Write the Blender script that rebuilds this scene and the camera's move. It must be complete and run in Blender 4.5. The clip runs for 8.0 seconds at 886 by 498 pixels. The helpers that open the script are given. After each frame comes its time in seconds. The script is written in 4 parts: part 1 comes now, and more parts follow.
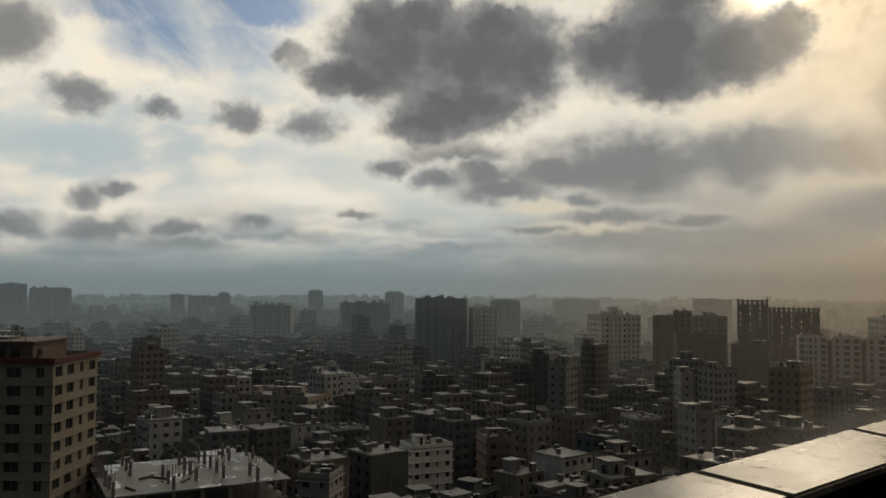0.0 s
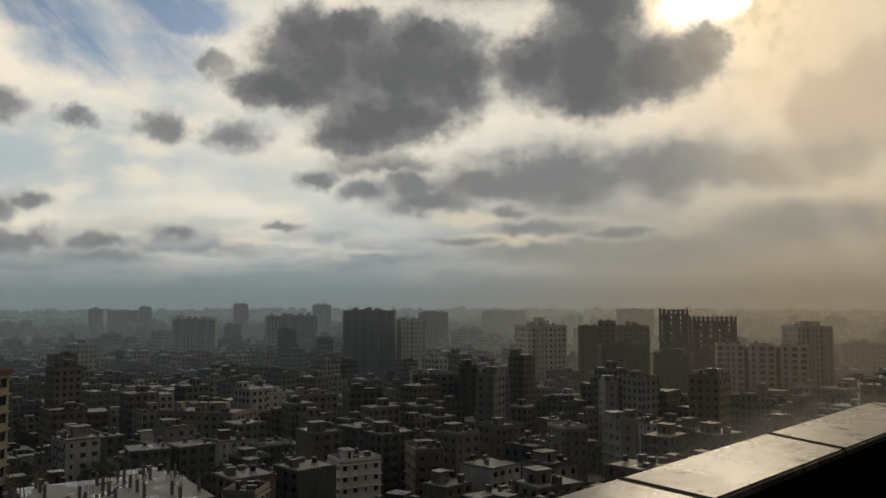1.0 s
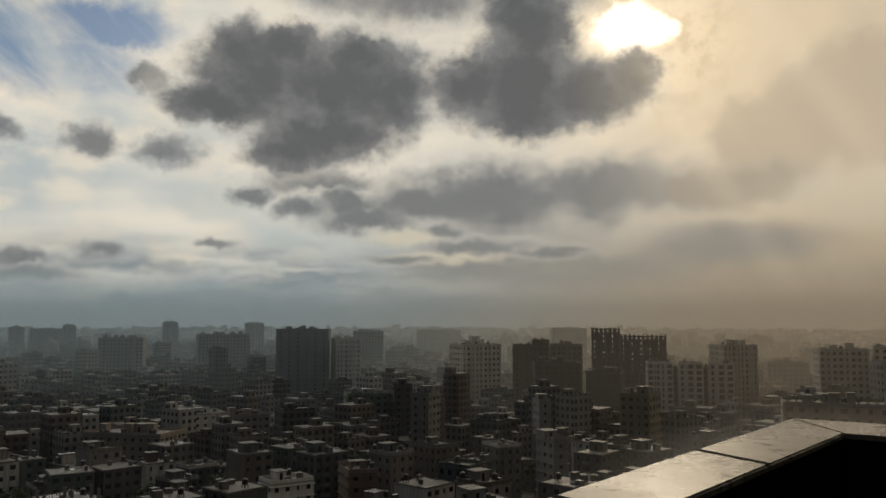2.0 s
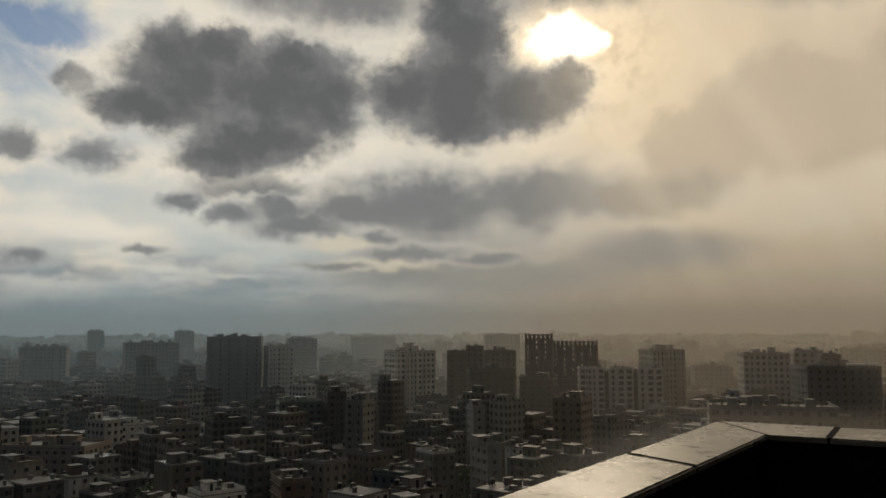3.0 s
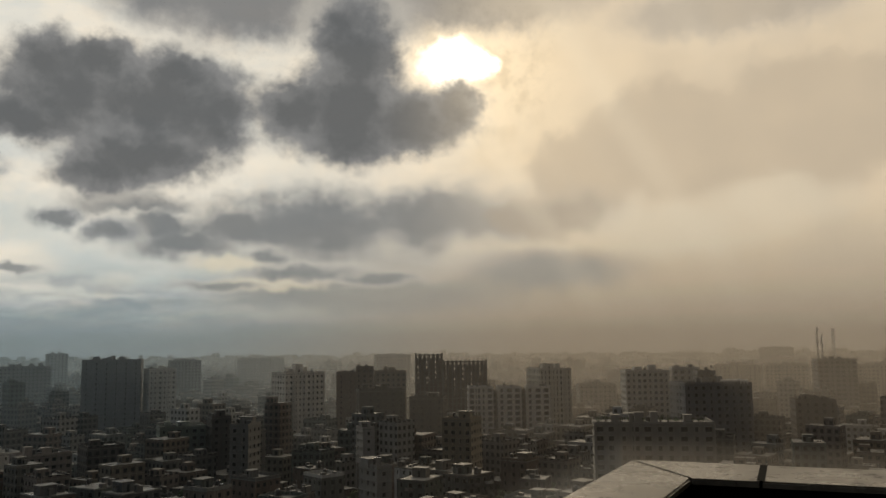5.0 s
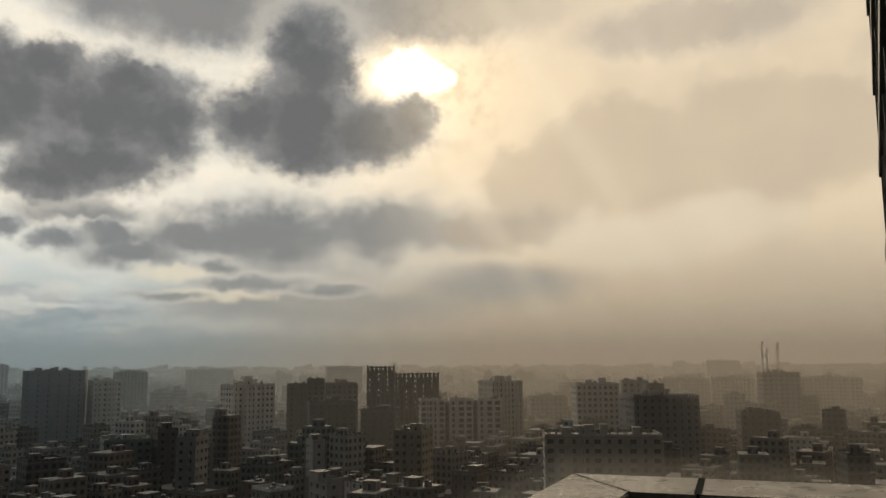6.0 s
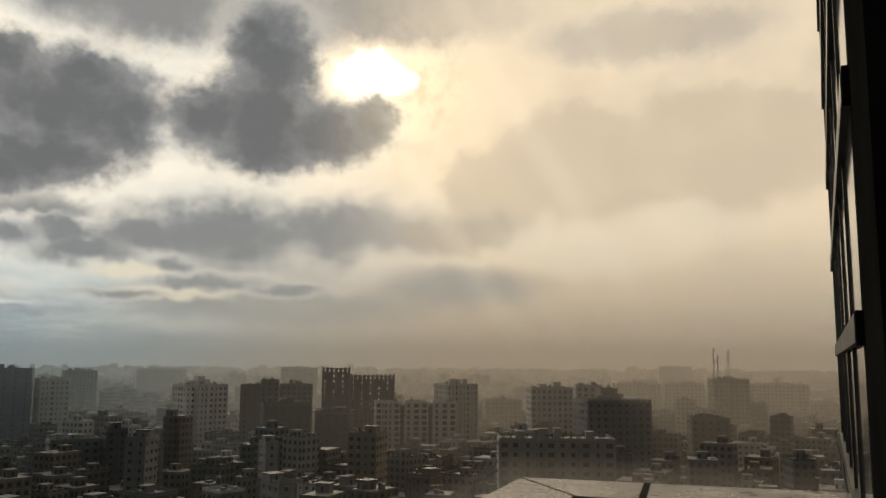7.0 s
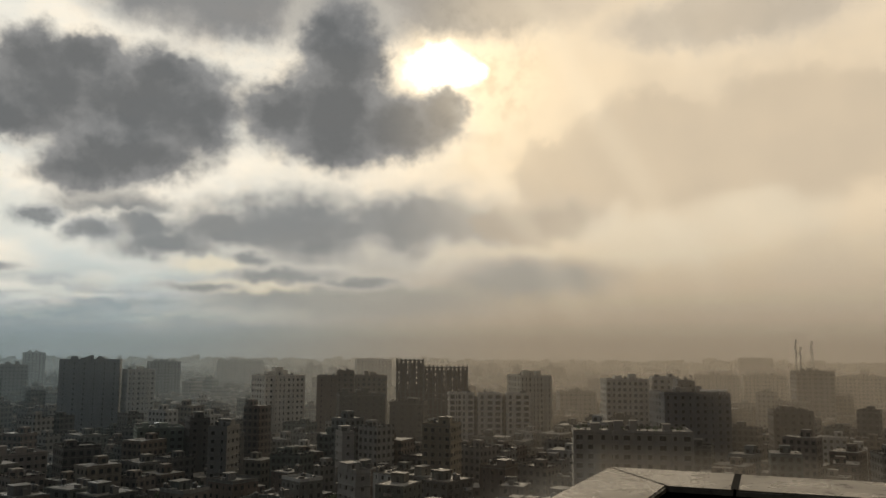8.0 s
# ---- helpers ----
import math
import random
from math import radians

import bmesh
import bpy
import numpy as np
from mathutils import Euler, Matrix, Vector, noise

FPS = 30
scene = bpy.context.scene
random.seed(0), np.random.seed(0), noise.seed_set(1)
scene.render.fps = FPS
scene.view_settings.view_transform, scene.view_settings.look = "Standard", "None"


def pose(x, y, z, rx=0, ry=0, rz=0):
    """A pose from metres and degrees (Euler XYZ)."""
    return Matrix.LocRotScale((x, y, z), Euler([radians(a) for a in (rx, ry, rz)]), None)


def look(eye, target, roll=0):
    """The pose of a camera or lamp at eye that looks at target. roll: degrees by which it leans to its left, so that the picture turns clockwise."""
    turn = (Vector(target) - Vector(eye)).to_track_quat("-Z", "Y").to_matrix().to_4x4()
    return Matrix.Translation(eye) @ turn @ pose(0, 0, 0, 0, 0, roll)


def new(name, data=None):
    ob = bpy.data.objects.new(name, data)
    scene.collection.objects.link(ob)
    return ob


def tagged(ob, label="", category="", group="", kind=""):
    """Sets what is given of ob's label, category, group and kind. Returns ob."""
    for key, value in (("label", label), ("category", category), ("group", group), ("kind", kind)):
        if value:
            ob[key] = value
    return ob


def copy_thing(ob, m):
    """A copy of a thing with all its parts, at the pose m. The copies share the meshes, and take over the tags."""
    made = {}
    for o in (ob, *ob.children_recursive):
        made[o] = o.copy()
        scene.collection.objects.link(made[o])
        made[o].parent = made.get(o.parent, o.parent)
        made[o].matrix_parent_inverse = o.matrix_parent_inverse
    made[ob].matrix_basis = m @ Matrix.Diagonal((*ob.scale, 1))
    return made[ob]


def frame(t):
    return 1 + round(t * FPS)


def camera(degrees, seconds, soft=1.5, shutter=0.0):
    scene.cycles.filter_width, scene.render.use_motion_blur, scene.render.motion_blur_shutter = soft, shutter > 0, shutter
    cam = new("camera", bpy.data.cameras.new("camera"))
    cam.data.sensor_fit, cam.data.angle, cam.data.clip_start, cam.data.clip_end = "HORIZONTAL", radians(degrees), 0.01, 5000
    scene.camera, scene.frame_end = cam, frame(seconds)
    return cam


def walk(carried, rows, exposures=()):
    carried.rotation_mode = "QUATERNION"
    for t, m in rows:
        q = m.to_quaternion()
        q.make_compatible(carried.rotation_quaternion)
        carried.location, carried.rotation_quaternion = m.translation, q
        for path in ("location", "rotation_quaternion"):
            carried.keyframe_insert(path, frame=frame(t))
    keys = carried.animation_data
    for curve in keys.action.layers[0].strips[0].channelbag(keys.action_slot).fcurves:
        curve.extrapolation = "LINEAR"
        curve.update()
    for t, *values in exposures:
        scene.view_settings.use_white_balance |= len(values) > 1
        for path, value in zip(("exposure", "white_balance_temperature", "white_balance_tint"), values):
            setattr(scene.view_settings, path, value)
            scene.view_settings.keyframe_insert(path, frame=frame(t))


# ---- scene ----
# The camera stands on a high terrace and turns to the right and a little back.
EYE = 60.0
cam = camera(56.0, 8.0)
TURNS = [                       # seconds, turn, tilt, lean, place on the terrace
    (0.0, 0.0, 2.77, -0.41, 0, 0, 0), (0.5, -2.47, 3.17, -0.08, 0, 0, 0), (1.0, -4.93, 3.60, 0.04, 0, 0, 0), (1.5, -7.18, 4.42, -0.06, 0, 0, 0),
    (3.0, -13.84, 5.32, 0.20, 0, 0, 0), (3.5, -16.10, 5.54, 0.35, 0, 0, 0), (3.65, -16.75, 5.70, 0.38, 0.02, 0.08, 0.005),
    (3.85, -17.6, 6.25, 0.41, 0.21, 0.84, 0.05), (4.0, -18.22, 6.36, 0.43, 0.23, 0.92, 0.055), (4.5, -20.12, 6.38, 0.51, 0.30, 0.95, 0.055),
    (6.0, -24.57, 7.44, 0.39, 0.45, 1.00, 0.055), (6.5, -27.13, 7.53, -0.20, 0.53, 1.01, 0.055), (7.0, -27.55, 7.62, -0.38, 0.50, 1.00, 0.055),
    (7.5, -25.77, 7.56, -0.46, 0.42, 0.96, 0.055), (8.0, -22.59, 7.01, -0.38, 0.32, 0.91, 0.055)]
walk(cam, [(t, pose(x, y, EYE + z, 90 + tilt, lean, turn)) for t, turn, tilt, lean, x, y, z in TURNS],
     [(0.0, 0.05), (1.0, 0.0), (1.5, -0.12), (3.5, -0.12), (4.5, -0.05), (6.0, 0.18), (7.0, 0.26), (8.0, 0.23)])

# ---------------------------------------------------------------- sky and sun
SUN_LEFT, SUN_UP = -22.2, 19.0


def heading(left, d=1.0):
    """A point on the ground plan, d metres off, so many degrees to the left of straight ahead."""
    a = radians(left)
    return Vector((-math.sin(a) * d, math.cos(a) * d, 0))


class Nodes:
    """Short hand for node trees."""

    def __init__(self, tree):
        self.tree = tree
        tree.nodes.clear()

    def plug(self, socket, value):
        if isinstance(value, bpy.types.NodeSocket):
            self.tree.links.new(value, socket)
        elif value is not None:
            socket.default_value = value

    def math(self, op, a, b=None, c=None, clamp=False):
        n = self.tree.nodes.new("ShaderNodeMath")
        n.operation, n.use_clamp = op, clamp
        for i, x in enumerate((a, b, c)):
            self.plug(n.inputs[i], x)
        return n.outputs[0]

    def vec(self, op, a, b=None, c=None):
        n = self.tree.nodes.new("ShaderNodeVectorMath")
        n.operation = op
        for i, x in enumerate((a, b, c)):
            if x is not None:
                self.plug(n.inputs[i], x)
        return n.outputs["Value"] if op in ("LENGTH", "DOT_PRODUCT") else n.outputs[0]

    def step(self, x, lo, hi, a=0.0, b=1.0, smooth=True):
        n = self.tree.nodes.new("ShaderNodeMapRange")
        n.interpolation_type = "SMOOTHSTEP" if smooth else "LINEAR"
        for i, v in enumerate((x, lo, hi, a, b)):
            self.plug(n.inputs[i], v)
        return n.outputs[0]

    def mix(self, f, a, b, blend="MIX"):
        n = self.tree.nodes.new("ShaderNodeMix")
        n.data_type, n.blend_type = "RGBA", blend
        self.plug(n.inputs[0], f)
        self.plug(n.inputs[6], a if not isinstance(a, tuple) else (*a[:3], 1))
        self.plug(n.inputs[7], b if not isinstance(b, tuple) else (*b[:3], 1))
        return n.outputs[2]

    def noise(self, vector, scale, detail=4.0, rough=0.55, colour=False, distort=0.0):
        n = self.tree.nodes.new("ShaderNodeTexNoise")
        self.plug(n.inputs["Vector"], vector)
        n.inputs["Scale"].default_value, n.inputs["Detail"].default_value = scale, detail
        n.inputs["Roughness"].default_value, n.inputs["Distortion"].default_value = rough, distort
        return n.outputs["Color" if colour else "Fac"]

    def ramp(self, x, stops):
        n = self.tree.nodes.new("ShaderNodeValToRGB")
        self.plug(n.inputs[0], x)
        while len(n.color_ramp.elements) < len(stops):
            n.color_ramp.elements.new(0.5)
        for e, (p, c) in zip(n.color_ramp.elements, stops):
            e.position, e.color = p, (*c, 1)
        return n.outputs[0]

    def node(self, kind, **values):
        n = self.tree.nodes.new(kind)
        for k, v in values.items():
            self.plug(n.inputs[k.replace("_", " ")], v)
        return n


def build_sky():
    world = bpy.data.worlds.new("sky")
    scene.world = world
    world.use_nodes = True
    N = Nodes(world.node_tree)
    way = N.node("ShaderNodeTexCoord").outputs["Generated"]
    sep = N.node("ShaderNodeSeparateXYZ")
    N.plug(sep.inputs[0], way)
    x, y, z = sep.outputs
    left = N.math("MULTIPLY", N.math("ARCTAN2", N.math("MULTIPLY", x, -1.0), y), 57.2958)
    up = N.math("MULTIPLY", N.math("ARCSINE", z), 57.2958)
    comb = N.node("ShaderNodeCombineXYZ")
    N.plug(comb.inputs[0], left)
    N.plug(comb.inputs[1], up)
    P = comb.outputs[0]

    # ragged edges: two sizes of turbulence
    w1 = N.vec("MULTIPLY", N.vec("SUBTRACT", N.noise(P, 0.26, 3.0, 0.5, True), (0.5, 0.5, 0.5)), (1.7, 1.2, 0.0))
    w2 = N.vec("MULTIPLY", N.vec("SUBTRACT", N.noise(P, 0.8, 6.0, 0.6, True), (0.5, 0.5, 0.5)), (1.9, 1.6, 0.0))
    Q = N.vec("ADD", N.vec("ADD", P, w1), w2)

    def bank(blobs, soft=0.25):
        total = None
        for cx, cy, rx, ry in blobs:
            v = N.vec("MULTIPLY_ADD", Q, (1 / rx, 1 / ry, 0.0), (-cx / rx, -cy / ry, 0.0))
            d = N.math("SUBTRACT", 1.0, N.vec("LENGTH", v))
            total = d if total is None else N.math("SMOOTH_MAX", total, d, soft)
        return total

    # the clear sky, seen through high thin cloud
    sky = N.tree.nodes.new("ShaderNodeTexSky")
    sky.sky_type, sky.sun_disc = "NISHITA", False
    sky.sun_elevation, sky.sun_rotation = radians(SUN_UP), radians(-SUN_LEFT)
    blue = N.mix(1.0, sky.outputs[0], (0.052, 0.059, 0.068), "MULTIPLY")
    flow = N.vec("MULTIPLY", N.vec("ADD", P, N.vec("MULTIPLY", w1, (1.0, 1.0, 0.0))), (0.05, 0.16, 0.0))
    cirrus = N.noise(flow, 1.0, 5.0, 0.5, False, 0.2)
    wisps = N.noise(N.vec("MULTIPLY", N.node("ShaderNodeCombineXYZ", X=N.math("ADD", left, up), Y=N.math("SUBTRACT", up, left)).outputs[0], (0.05, 0.17, 0.0)), 1.0, 6.0, 0.55, False, 0.6)
    puffs = N.step(N.noise(N.vec("MULTIPLY", P, (0.6, 1.0, 0.0)), 0.4, 5.0, 0.52), 0.42, 0.66)
    veil = N.mix(N.step(cirrus, 0.36, 0.6), (0.50, 0.545, 0.54), (0.86, 0.80, 0.68))
    veil = N.mix(N.math("MULTIPLY", puffs, 0.6), veil, (0.94, 0.82, 0.64))
    opening = bank([(17.0, 15.9, 5.8, 2.3), (21.5, 18.0, 5.0, 1.7), (13.5, 18.5, 5.0, 1.6)])
    hole = N.math("MULTIPLY", N.step(opening, -0.25, 0.45), N.step(wisps, 0.42, 0.7, 1.0, 0.3))
    base = N.mix(N.math("MULTIPLY", hole, 0.95), veil, blue)
    pale = bank([(-0.5, 6.2, 5.0, 2.4), (5.0, 8.2, 3.5, 1.6), (26.0, 9.0, 6.0, 1.4), (-7.5, 5.0, 4.5, 1.2)])
    base = N.mix(N.step(pale, -0.5, 0.7, 0.0, 0.6), base, (0.41, 0.49, 0.50))

    # layered grey banks along the horizon
    deck = N.noise(N.vec("MULTIPLY", N.vec("ADD", P, w2), (0.10, 0.62, 0.0)), 1.0, 6.0, 0.55)
    low = N.math("MULTIPLY", N.step(deck, 0.36, 0.62), N.math("MULTIPLY", N.step(up, 6.5, 3.0), N.step(left, -30.0, -10.0)))
    base = N.mix(N.math("MULTIPLY", low, 0.9), base, (0.215, 0.255, 0.28))
    gleam = N.math("MULTIPLY", N.step(deck, 0.6, 0.74), N.math("MULTIPLY", N.math("MULTIPLY", N.step(up, 6.0, 3.5), N.step(up, 2.0, 3.0)), N.step(left, -14.0, -4.0)))
    base = N.mix(N.math("MULTIPLY", gleam, 0.5), base, (0.72, 0.60, 0.47))

    # warm rain light to the right, glow round the sun
    warm = N.step(left, -2.0, -31.0)
    tan = N.mix(N.step(up, 0.0, 10.0), (0.36, 0.295, 0.21), (0.70, 0.565, 0.395))
    tan = N.mix(N.math("MULTIPLY", N.step(N.noise(Q, 0.18, 4.0, 0.5), 0.35, 0.65), 0.35), tan, (0.46, 0.39, 0.30))
    base = N.mix(N.math("MULTIPLY", warm, 0.95), base, tan)
    away = N.vec("LENGTH", N.vec("MULTIPLY", N.vec("SUBTRACT", P, (SUN_LEFT, SUN_UP, 0.0)), (0.9, 1.0, 0.0)))
    glow = N.math("POWER", 2.718, N.math("MULTIPLY", away, -0.21))
    base = N.mix(N.math("MULTIPLY", glow, 0.85), base, (0.95, 0.70, 0.36), "ADD")
    shreds = N.math("MULTIPLY", N.step(N.noise(P, 0.8, 4.0, 0.55), 0.4, 0.7), N.step(away, 9.0, 3.0))
    base = N.mix(N.math("MULTIPLY", shreds, 0.45), base, (0.60, 0.46, 0.28))
    disc = N.step(bank([(SUN_LEFT, SUN_UP + 0.2, 2.3, 1.6), (SUN_LEFT - 1.6, SUN_UP, 1.5, 1.0)]), -0.25, 0.65)
    base = N.mix(disc, base, (3.4, 3.0, 2.3))

    # the heavy clouds
    big = bank([(3.4, 16.0, 5.0, 3.6), (-2.5, 15.6, 6.4, 3.9), (-5.4, 15.6, 3.3, 3.2), (6.2, 14.3, 3.6, 1.6), (1.2, 11.5, 3.4, 1.7), (-1.3, 12.6, 4.8, 2.2),
                (4.8, 17.8, 2.2, 2.0), (1.2, 18.2, 2.8, 1.7), (-3.6, 17.8, 4.0, 1.5),
                (-11.3, 15.8, 3.2, 2.4), (-15.0, 16.0, 4.6, 3.7), (-15.3, 19.6, 3.4, 4.2), (-19.0, 15.3, 4.4, 2.3), (-22.2, 16.1, 2.0, 1.9), (-14.6, 14.1, 4.0, 1.8)], 0.35)
    over = bank([(-7.0, 22.7, 10.0, 3.0), (-15.0, 23.0, 7.0, 3.2), (-25.0, 23.4, 9.0, 2.5), (28.0, 15.4, 3.0, 2.4), (-42.0, 21.5, 9.0, 1.8)])
    small = bank([(23.9, 12.0, 2.5, 1.3), (19.1, 11.5, 1.4, 0.8), (13.9, 11.4, 1.9, 1.3), (9.2, 10.9, 2.6, 1.3), (10.4, 15.7, 1.8, 1.0),
                  (21.6, 6.4, 1.5, 0.8), (23.4, 5.6, 1.5, 1.0), (22.8, 3.8, 3.6, 0.9), (27.5, 3.9, 3.0, 1.0), (18.0, 3.8, 2.4, 0.7), (13.2, 4.4, 1.7, 0.7),
                  (3.6, 8.3, 1.8, 0.8), (0.7, 7.5, 2.0, 1.0)], 0.1)
    mid = bank([(-0.5, 9.4, 5.0, 1.2), (-2.4, 7.8, 3.2, 1.3), (-4.2, 6.9, 5.0, 1.3), (-7.5, 8.0, 5.0, 1.7), (-12.5, 8.3, 9.5, 2.9),
                (-20.5, 8.8, 8.4, 2.7), (-26.0, 8.4, 5.0, 1.8), (-30.5, 8.9, 3.6, 1.5)])
    lump = N.noise(Q, 0.3, 4.0, 0.5)
    knots = N.math("SUBTRACT", N.noise(N.vec("MULTIPLY", P, (1.0, 1.5, 0.0)), 0.42, 5.0, 0.55), 0.5)
    mid = N.math("ADD", mid, N.math("MULTIPLY", knots, 0.7))
    crisp = N.math("SUBTRACT", N.noise(P, 0.9, 4.0, 0.5), 0.5)
    big = N.math("ADD", big, N.math("ADD", N.math("MULTIPLY", knots, 0.5), N.math("MULTIPLY", crisp, 0.18)))
    lump = N.math("ADD", lump, N.math("MULTIPLY", crisp, 0.25))
    small = N.math("ADD", small, N.math("MULTIPLY", knots, 0.95))
    fade = N.step(left, -16.0, -32.0, 1.0, 0.4)

    def lay(under, field, dark, light, strong, rim, hard=0.5):
        """A bank of cloud: lit rim, then thicker and darker towards its middle."""
        edge = N.math("MULTIPLY", N.math("MULTIPLY", N.step(field, -0.7, 0.05), rim), fade)
        lit = N.mix(edge, under, (0.80, 0.735, 0.62))
        thick = N.step(N.math("ADD", field, N.math("MULTIPLY", N.math("SUBTRACT", lump, 0.5), 1.3)), -0.1, 0.8)
        body = N.mix(thick, light, dark)
        return N.mix(N.math("MULTIPLY", N.math("MULTIPLY", N.step(field, -0.22, hard), strong), fade), lit, body)

    Q = N.vec("ADD", P, w2)
    bars = bank([(-9.4, 6.1, 1.6, 0.5), (-11.8, 5.0, 4.4, 0.62), (-6.5, 4.2, 3.0, 0.35), (-17.0, 4.6, 3.2, 0.4), (6.0, 5.0, 1.6, 0.4), (17.5, 2.9, 4.0, 0.5)])
    gloom = bank([(-16.0, 3.6, 15.0, 2.3), (-14.0, 5.6, 11.0, 1.6), (-28.0, 5.0, 8.0, 2.0)], 0.5)
    base = N.mix(N.math("MULTIPLY", N.step(gloom, -0.1, 0.7), 0.8), base, (0.255, 0.258, 0.245))
    base = lay(base, mid, (0.165, 0.175, 0.18), (0.33, 0.33, 0.315), 0.92, 0.3, 0.6)
    base = N.mix(N.step(bank([(-9.0, 4.3, 4.5, 0.5), (-7.0, 5.6, 2.5, 0.5)]), -0.3, 0.6, 0.0, 0.6), base, (0.80, 0.70, 0.50))
    base = lay(base, bars, (0.21, 0.22, 0.22), (0.33, 0.33, 0.32), 0.85, 0.2, 0.6)
    base = lay(base, small, (0.17, 0.18, 0.185), (0.33, 0.34, 0.34), 0.9, 0.15, 0.55)
    base = lay(base, over, (0.16, 0.165, 0.17), (0.30, 0.29, 0.28), 0.9, 0.2, 0.4)
    base = lay(base, big, (0.112, 0.117, 0.12), (0.235, 0.235, 0.232), 0.97, 0.4, 0.3)

    # rain shafts and the dim tan bank over the right-hand towers
    Q = N.vec("ADD", P, N.vec("ADD", N.vec("MULTIPLY", w1, (2.2, 2.0, 0.0)), N.vec("MULTIPLY", w2, (1.5, 1.3, 0.0))))
    bank_r = bank([(-37.0, 13.4, 7.5, 4.6), (-45.5, 13.8, 7.5, 4.8), (-31.5, 11.8, 4.6, 3.6), (-28.5, 8.6, 4.4, 1.8), (-50.0, 14.0, 5.0, 4.0)])
    base = N.mix(N.math("MULTIPLY", N.step(bank_r, -0.02, 0.34), 0.5), base, (0.46, 0.375, 0.275))
    cream = bank([(-36.5, 7.6, 6.5, 2.0), (-43.5, 9.0, 4.5, 1.8)])
    base = N.mix(N.math("MULTIPLY", N.step(cream, -0.3, 0.6), 0.5), base, (0.70, 0.61, 0.46))
    slant = N.math("ADD", left, N.math("MULTIPLY", up, -0.62))
    shaft = N.noise(N.node("ShaderNodeCombineXYZ", X=N.math("MULTIPLY", slant, 0.22)).outputs[0], 1.0, 1.0)
    ray = N.math("MULTIPLY", N.step(shaft, 0.45, 0.7), N.step(N.math("ABSOLUTE", N.math("ADD", left, 32.0)), 12.0, 3.0))
    base = N.mix(N.math("MULTIPLY", ray, 0.13), base, (0.95, 0.83, 0.62))

    # haze at the horizon, and the dimmer half of the sky behind
    mist_low = N.mix(warm, (0.185, 0.225, 0.24), (0.215, 0.18, 0.14))
    mist = N.mix(N.step(up, 0.0, 2.4), mist_low, N.mix(warm, (0.265, 0.32, 0.34), (0.36, 0.305, 0.235)))
    base = N.mix(N.step(up, 4.2, 0.4, 0.0, 0.97), base, mist)
    back = N.step(N.math("ABSOLUTE", N.math("ADD", left, -SUN_LEFT)), 55.0, 130.0)
    base = N.mix(back, base, (0.064, 0.072, 0.085))
    base = N.mix(N.step(up, -0.5, -6.0), base, (0.05, 0.05, 0.05))
    bg = N.node("ShaderNodeBackground", Color=base, Strength=1.0)
    out = N.node("ShaderNodeOutputWorld")
    N.plug(out.inputs[0], bg.outputs[0])


build_sky()
sun = new("sun", bpy.data.lights.new("sun", "SUN"))
sun.data.energy, sun.data.angle, sun.data.color = 0.26, radians(14), (1.0, 0.82, 0.58)
sun.matrix_world = look(heading(SUN_LEFT, 100) + Vector((0, 0, 100 * math.tan(radians(SUN_UP)))), (0, 0, 0))


# ---------------------------------------------------------------- materials
def material(name):
    m = bpy.data.materials.new(name)
    m.use_nodes = True
    return m, Nodes(m.node_tree)


def finish(N, colour, rough, metal=0.0, height=None, depth=0.02, spec=0.5):
    b = N.node("ShaderNodeBsdfPrincipled", Base_Color=colour, Roughness=rough, Metallic=metal)
    b.inputs["Specular IOR Level"].default_value = spec
    if height is not None:
        bump = N.node("ShaderNodeBump", Height=height, Distance=depth, Strength=0.6)
        N.plug(b.inputs["Normal"], bump.outputs[0])
    out = N.node("ShaderNodeOutputMaterial")
    N.plug(out.inputs[0], b.outputs[0])


def place_of(N):
    return N.node("ShaderNodeNewGeometry").outputs["Position"]


def streaks(N):
    """Rain streaks and grime on walls: tall thin noise and broad patches."""
    p = place_of(N)
    tall = N.noise(N.vec("MULTIPLY", p, (1.2, 1.2, 0.12)), 1.0, 5.0, 0.65)
    broad = N.noise(p, 0.13, 3.0)
    return N.math("MULTIPLY", N.step(tall, 0.3, 0.72, 1.0, 0.55), N.step(broad, 0.3, 0.75, 1.0, 0.72))


def plaster(name, colours, pick="object"):
    """Weathered painted render; each house takes its own tone."""
    m, N = material(name)
    if len(colours) == 1:
        paint = tuple(colours[0])
    else:
        if pick == "object":
            r = N.node("ShaderNodeObjectInfo").outputs["Random"]
        else:
            a = N.node("ShaderNodeAttribute")
            a.attribute_name = "tone"
            r = a.outputs["Fac"]
        n = len(colours)
        paint = N.ramp(r, [((i + 0.5) / n, c) for i, c in enumerate(colours)])
    dirt = streaks(N) if len(colours) > 1 else N.step(streaks(N), 0.35, 1.0, 0.68, 1.0, False)
    fine = N.noise(place_of(N), 6.0, 3.0)
    col = N.mix(1.0, paint, N.node("ShaderNodeCombineColor", Red=dirt, Green=dirt, Blue=dirt).outputs[0], "MULTIPLY")
    finish(N, col, N.step(fine, 0.3, 0.7, 0.65, 0.9), 0.0, fine, 0.01, 0.3)
    return m


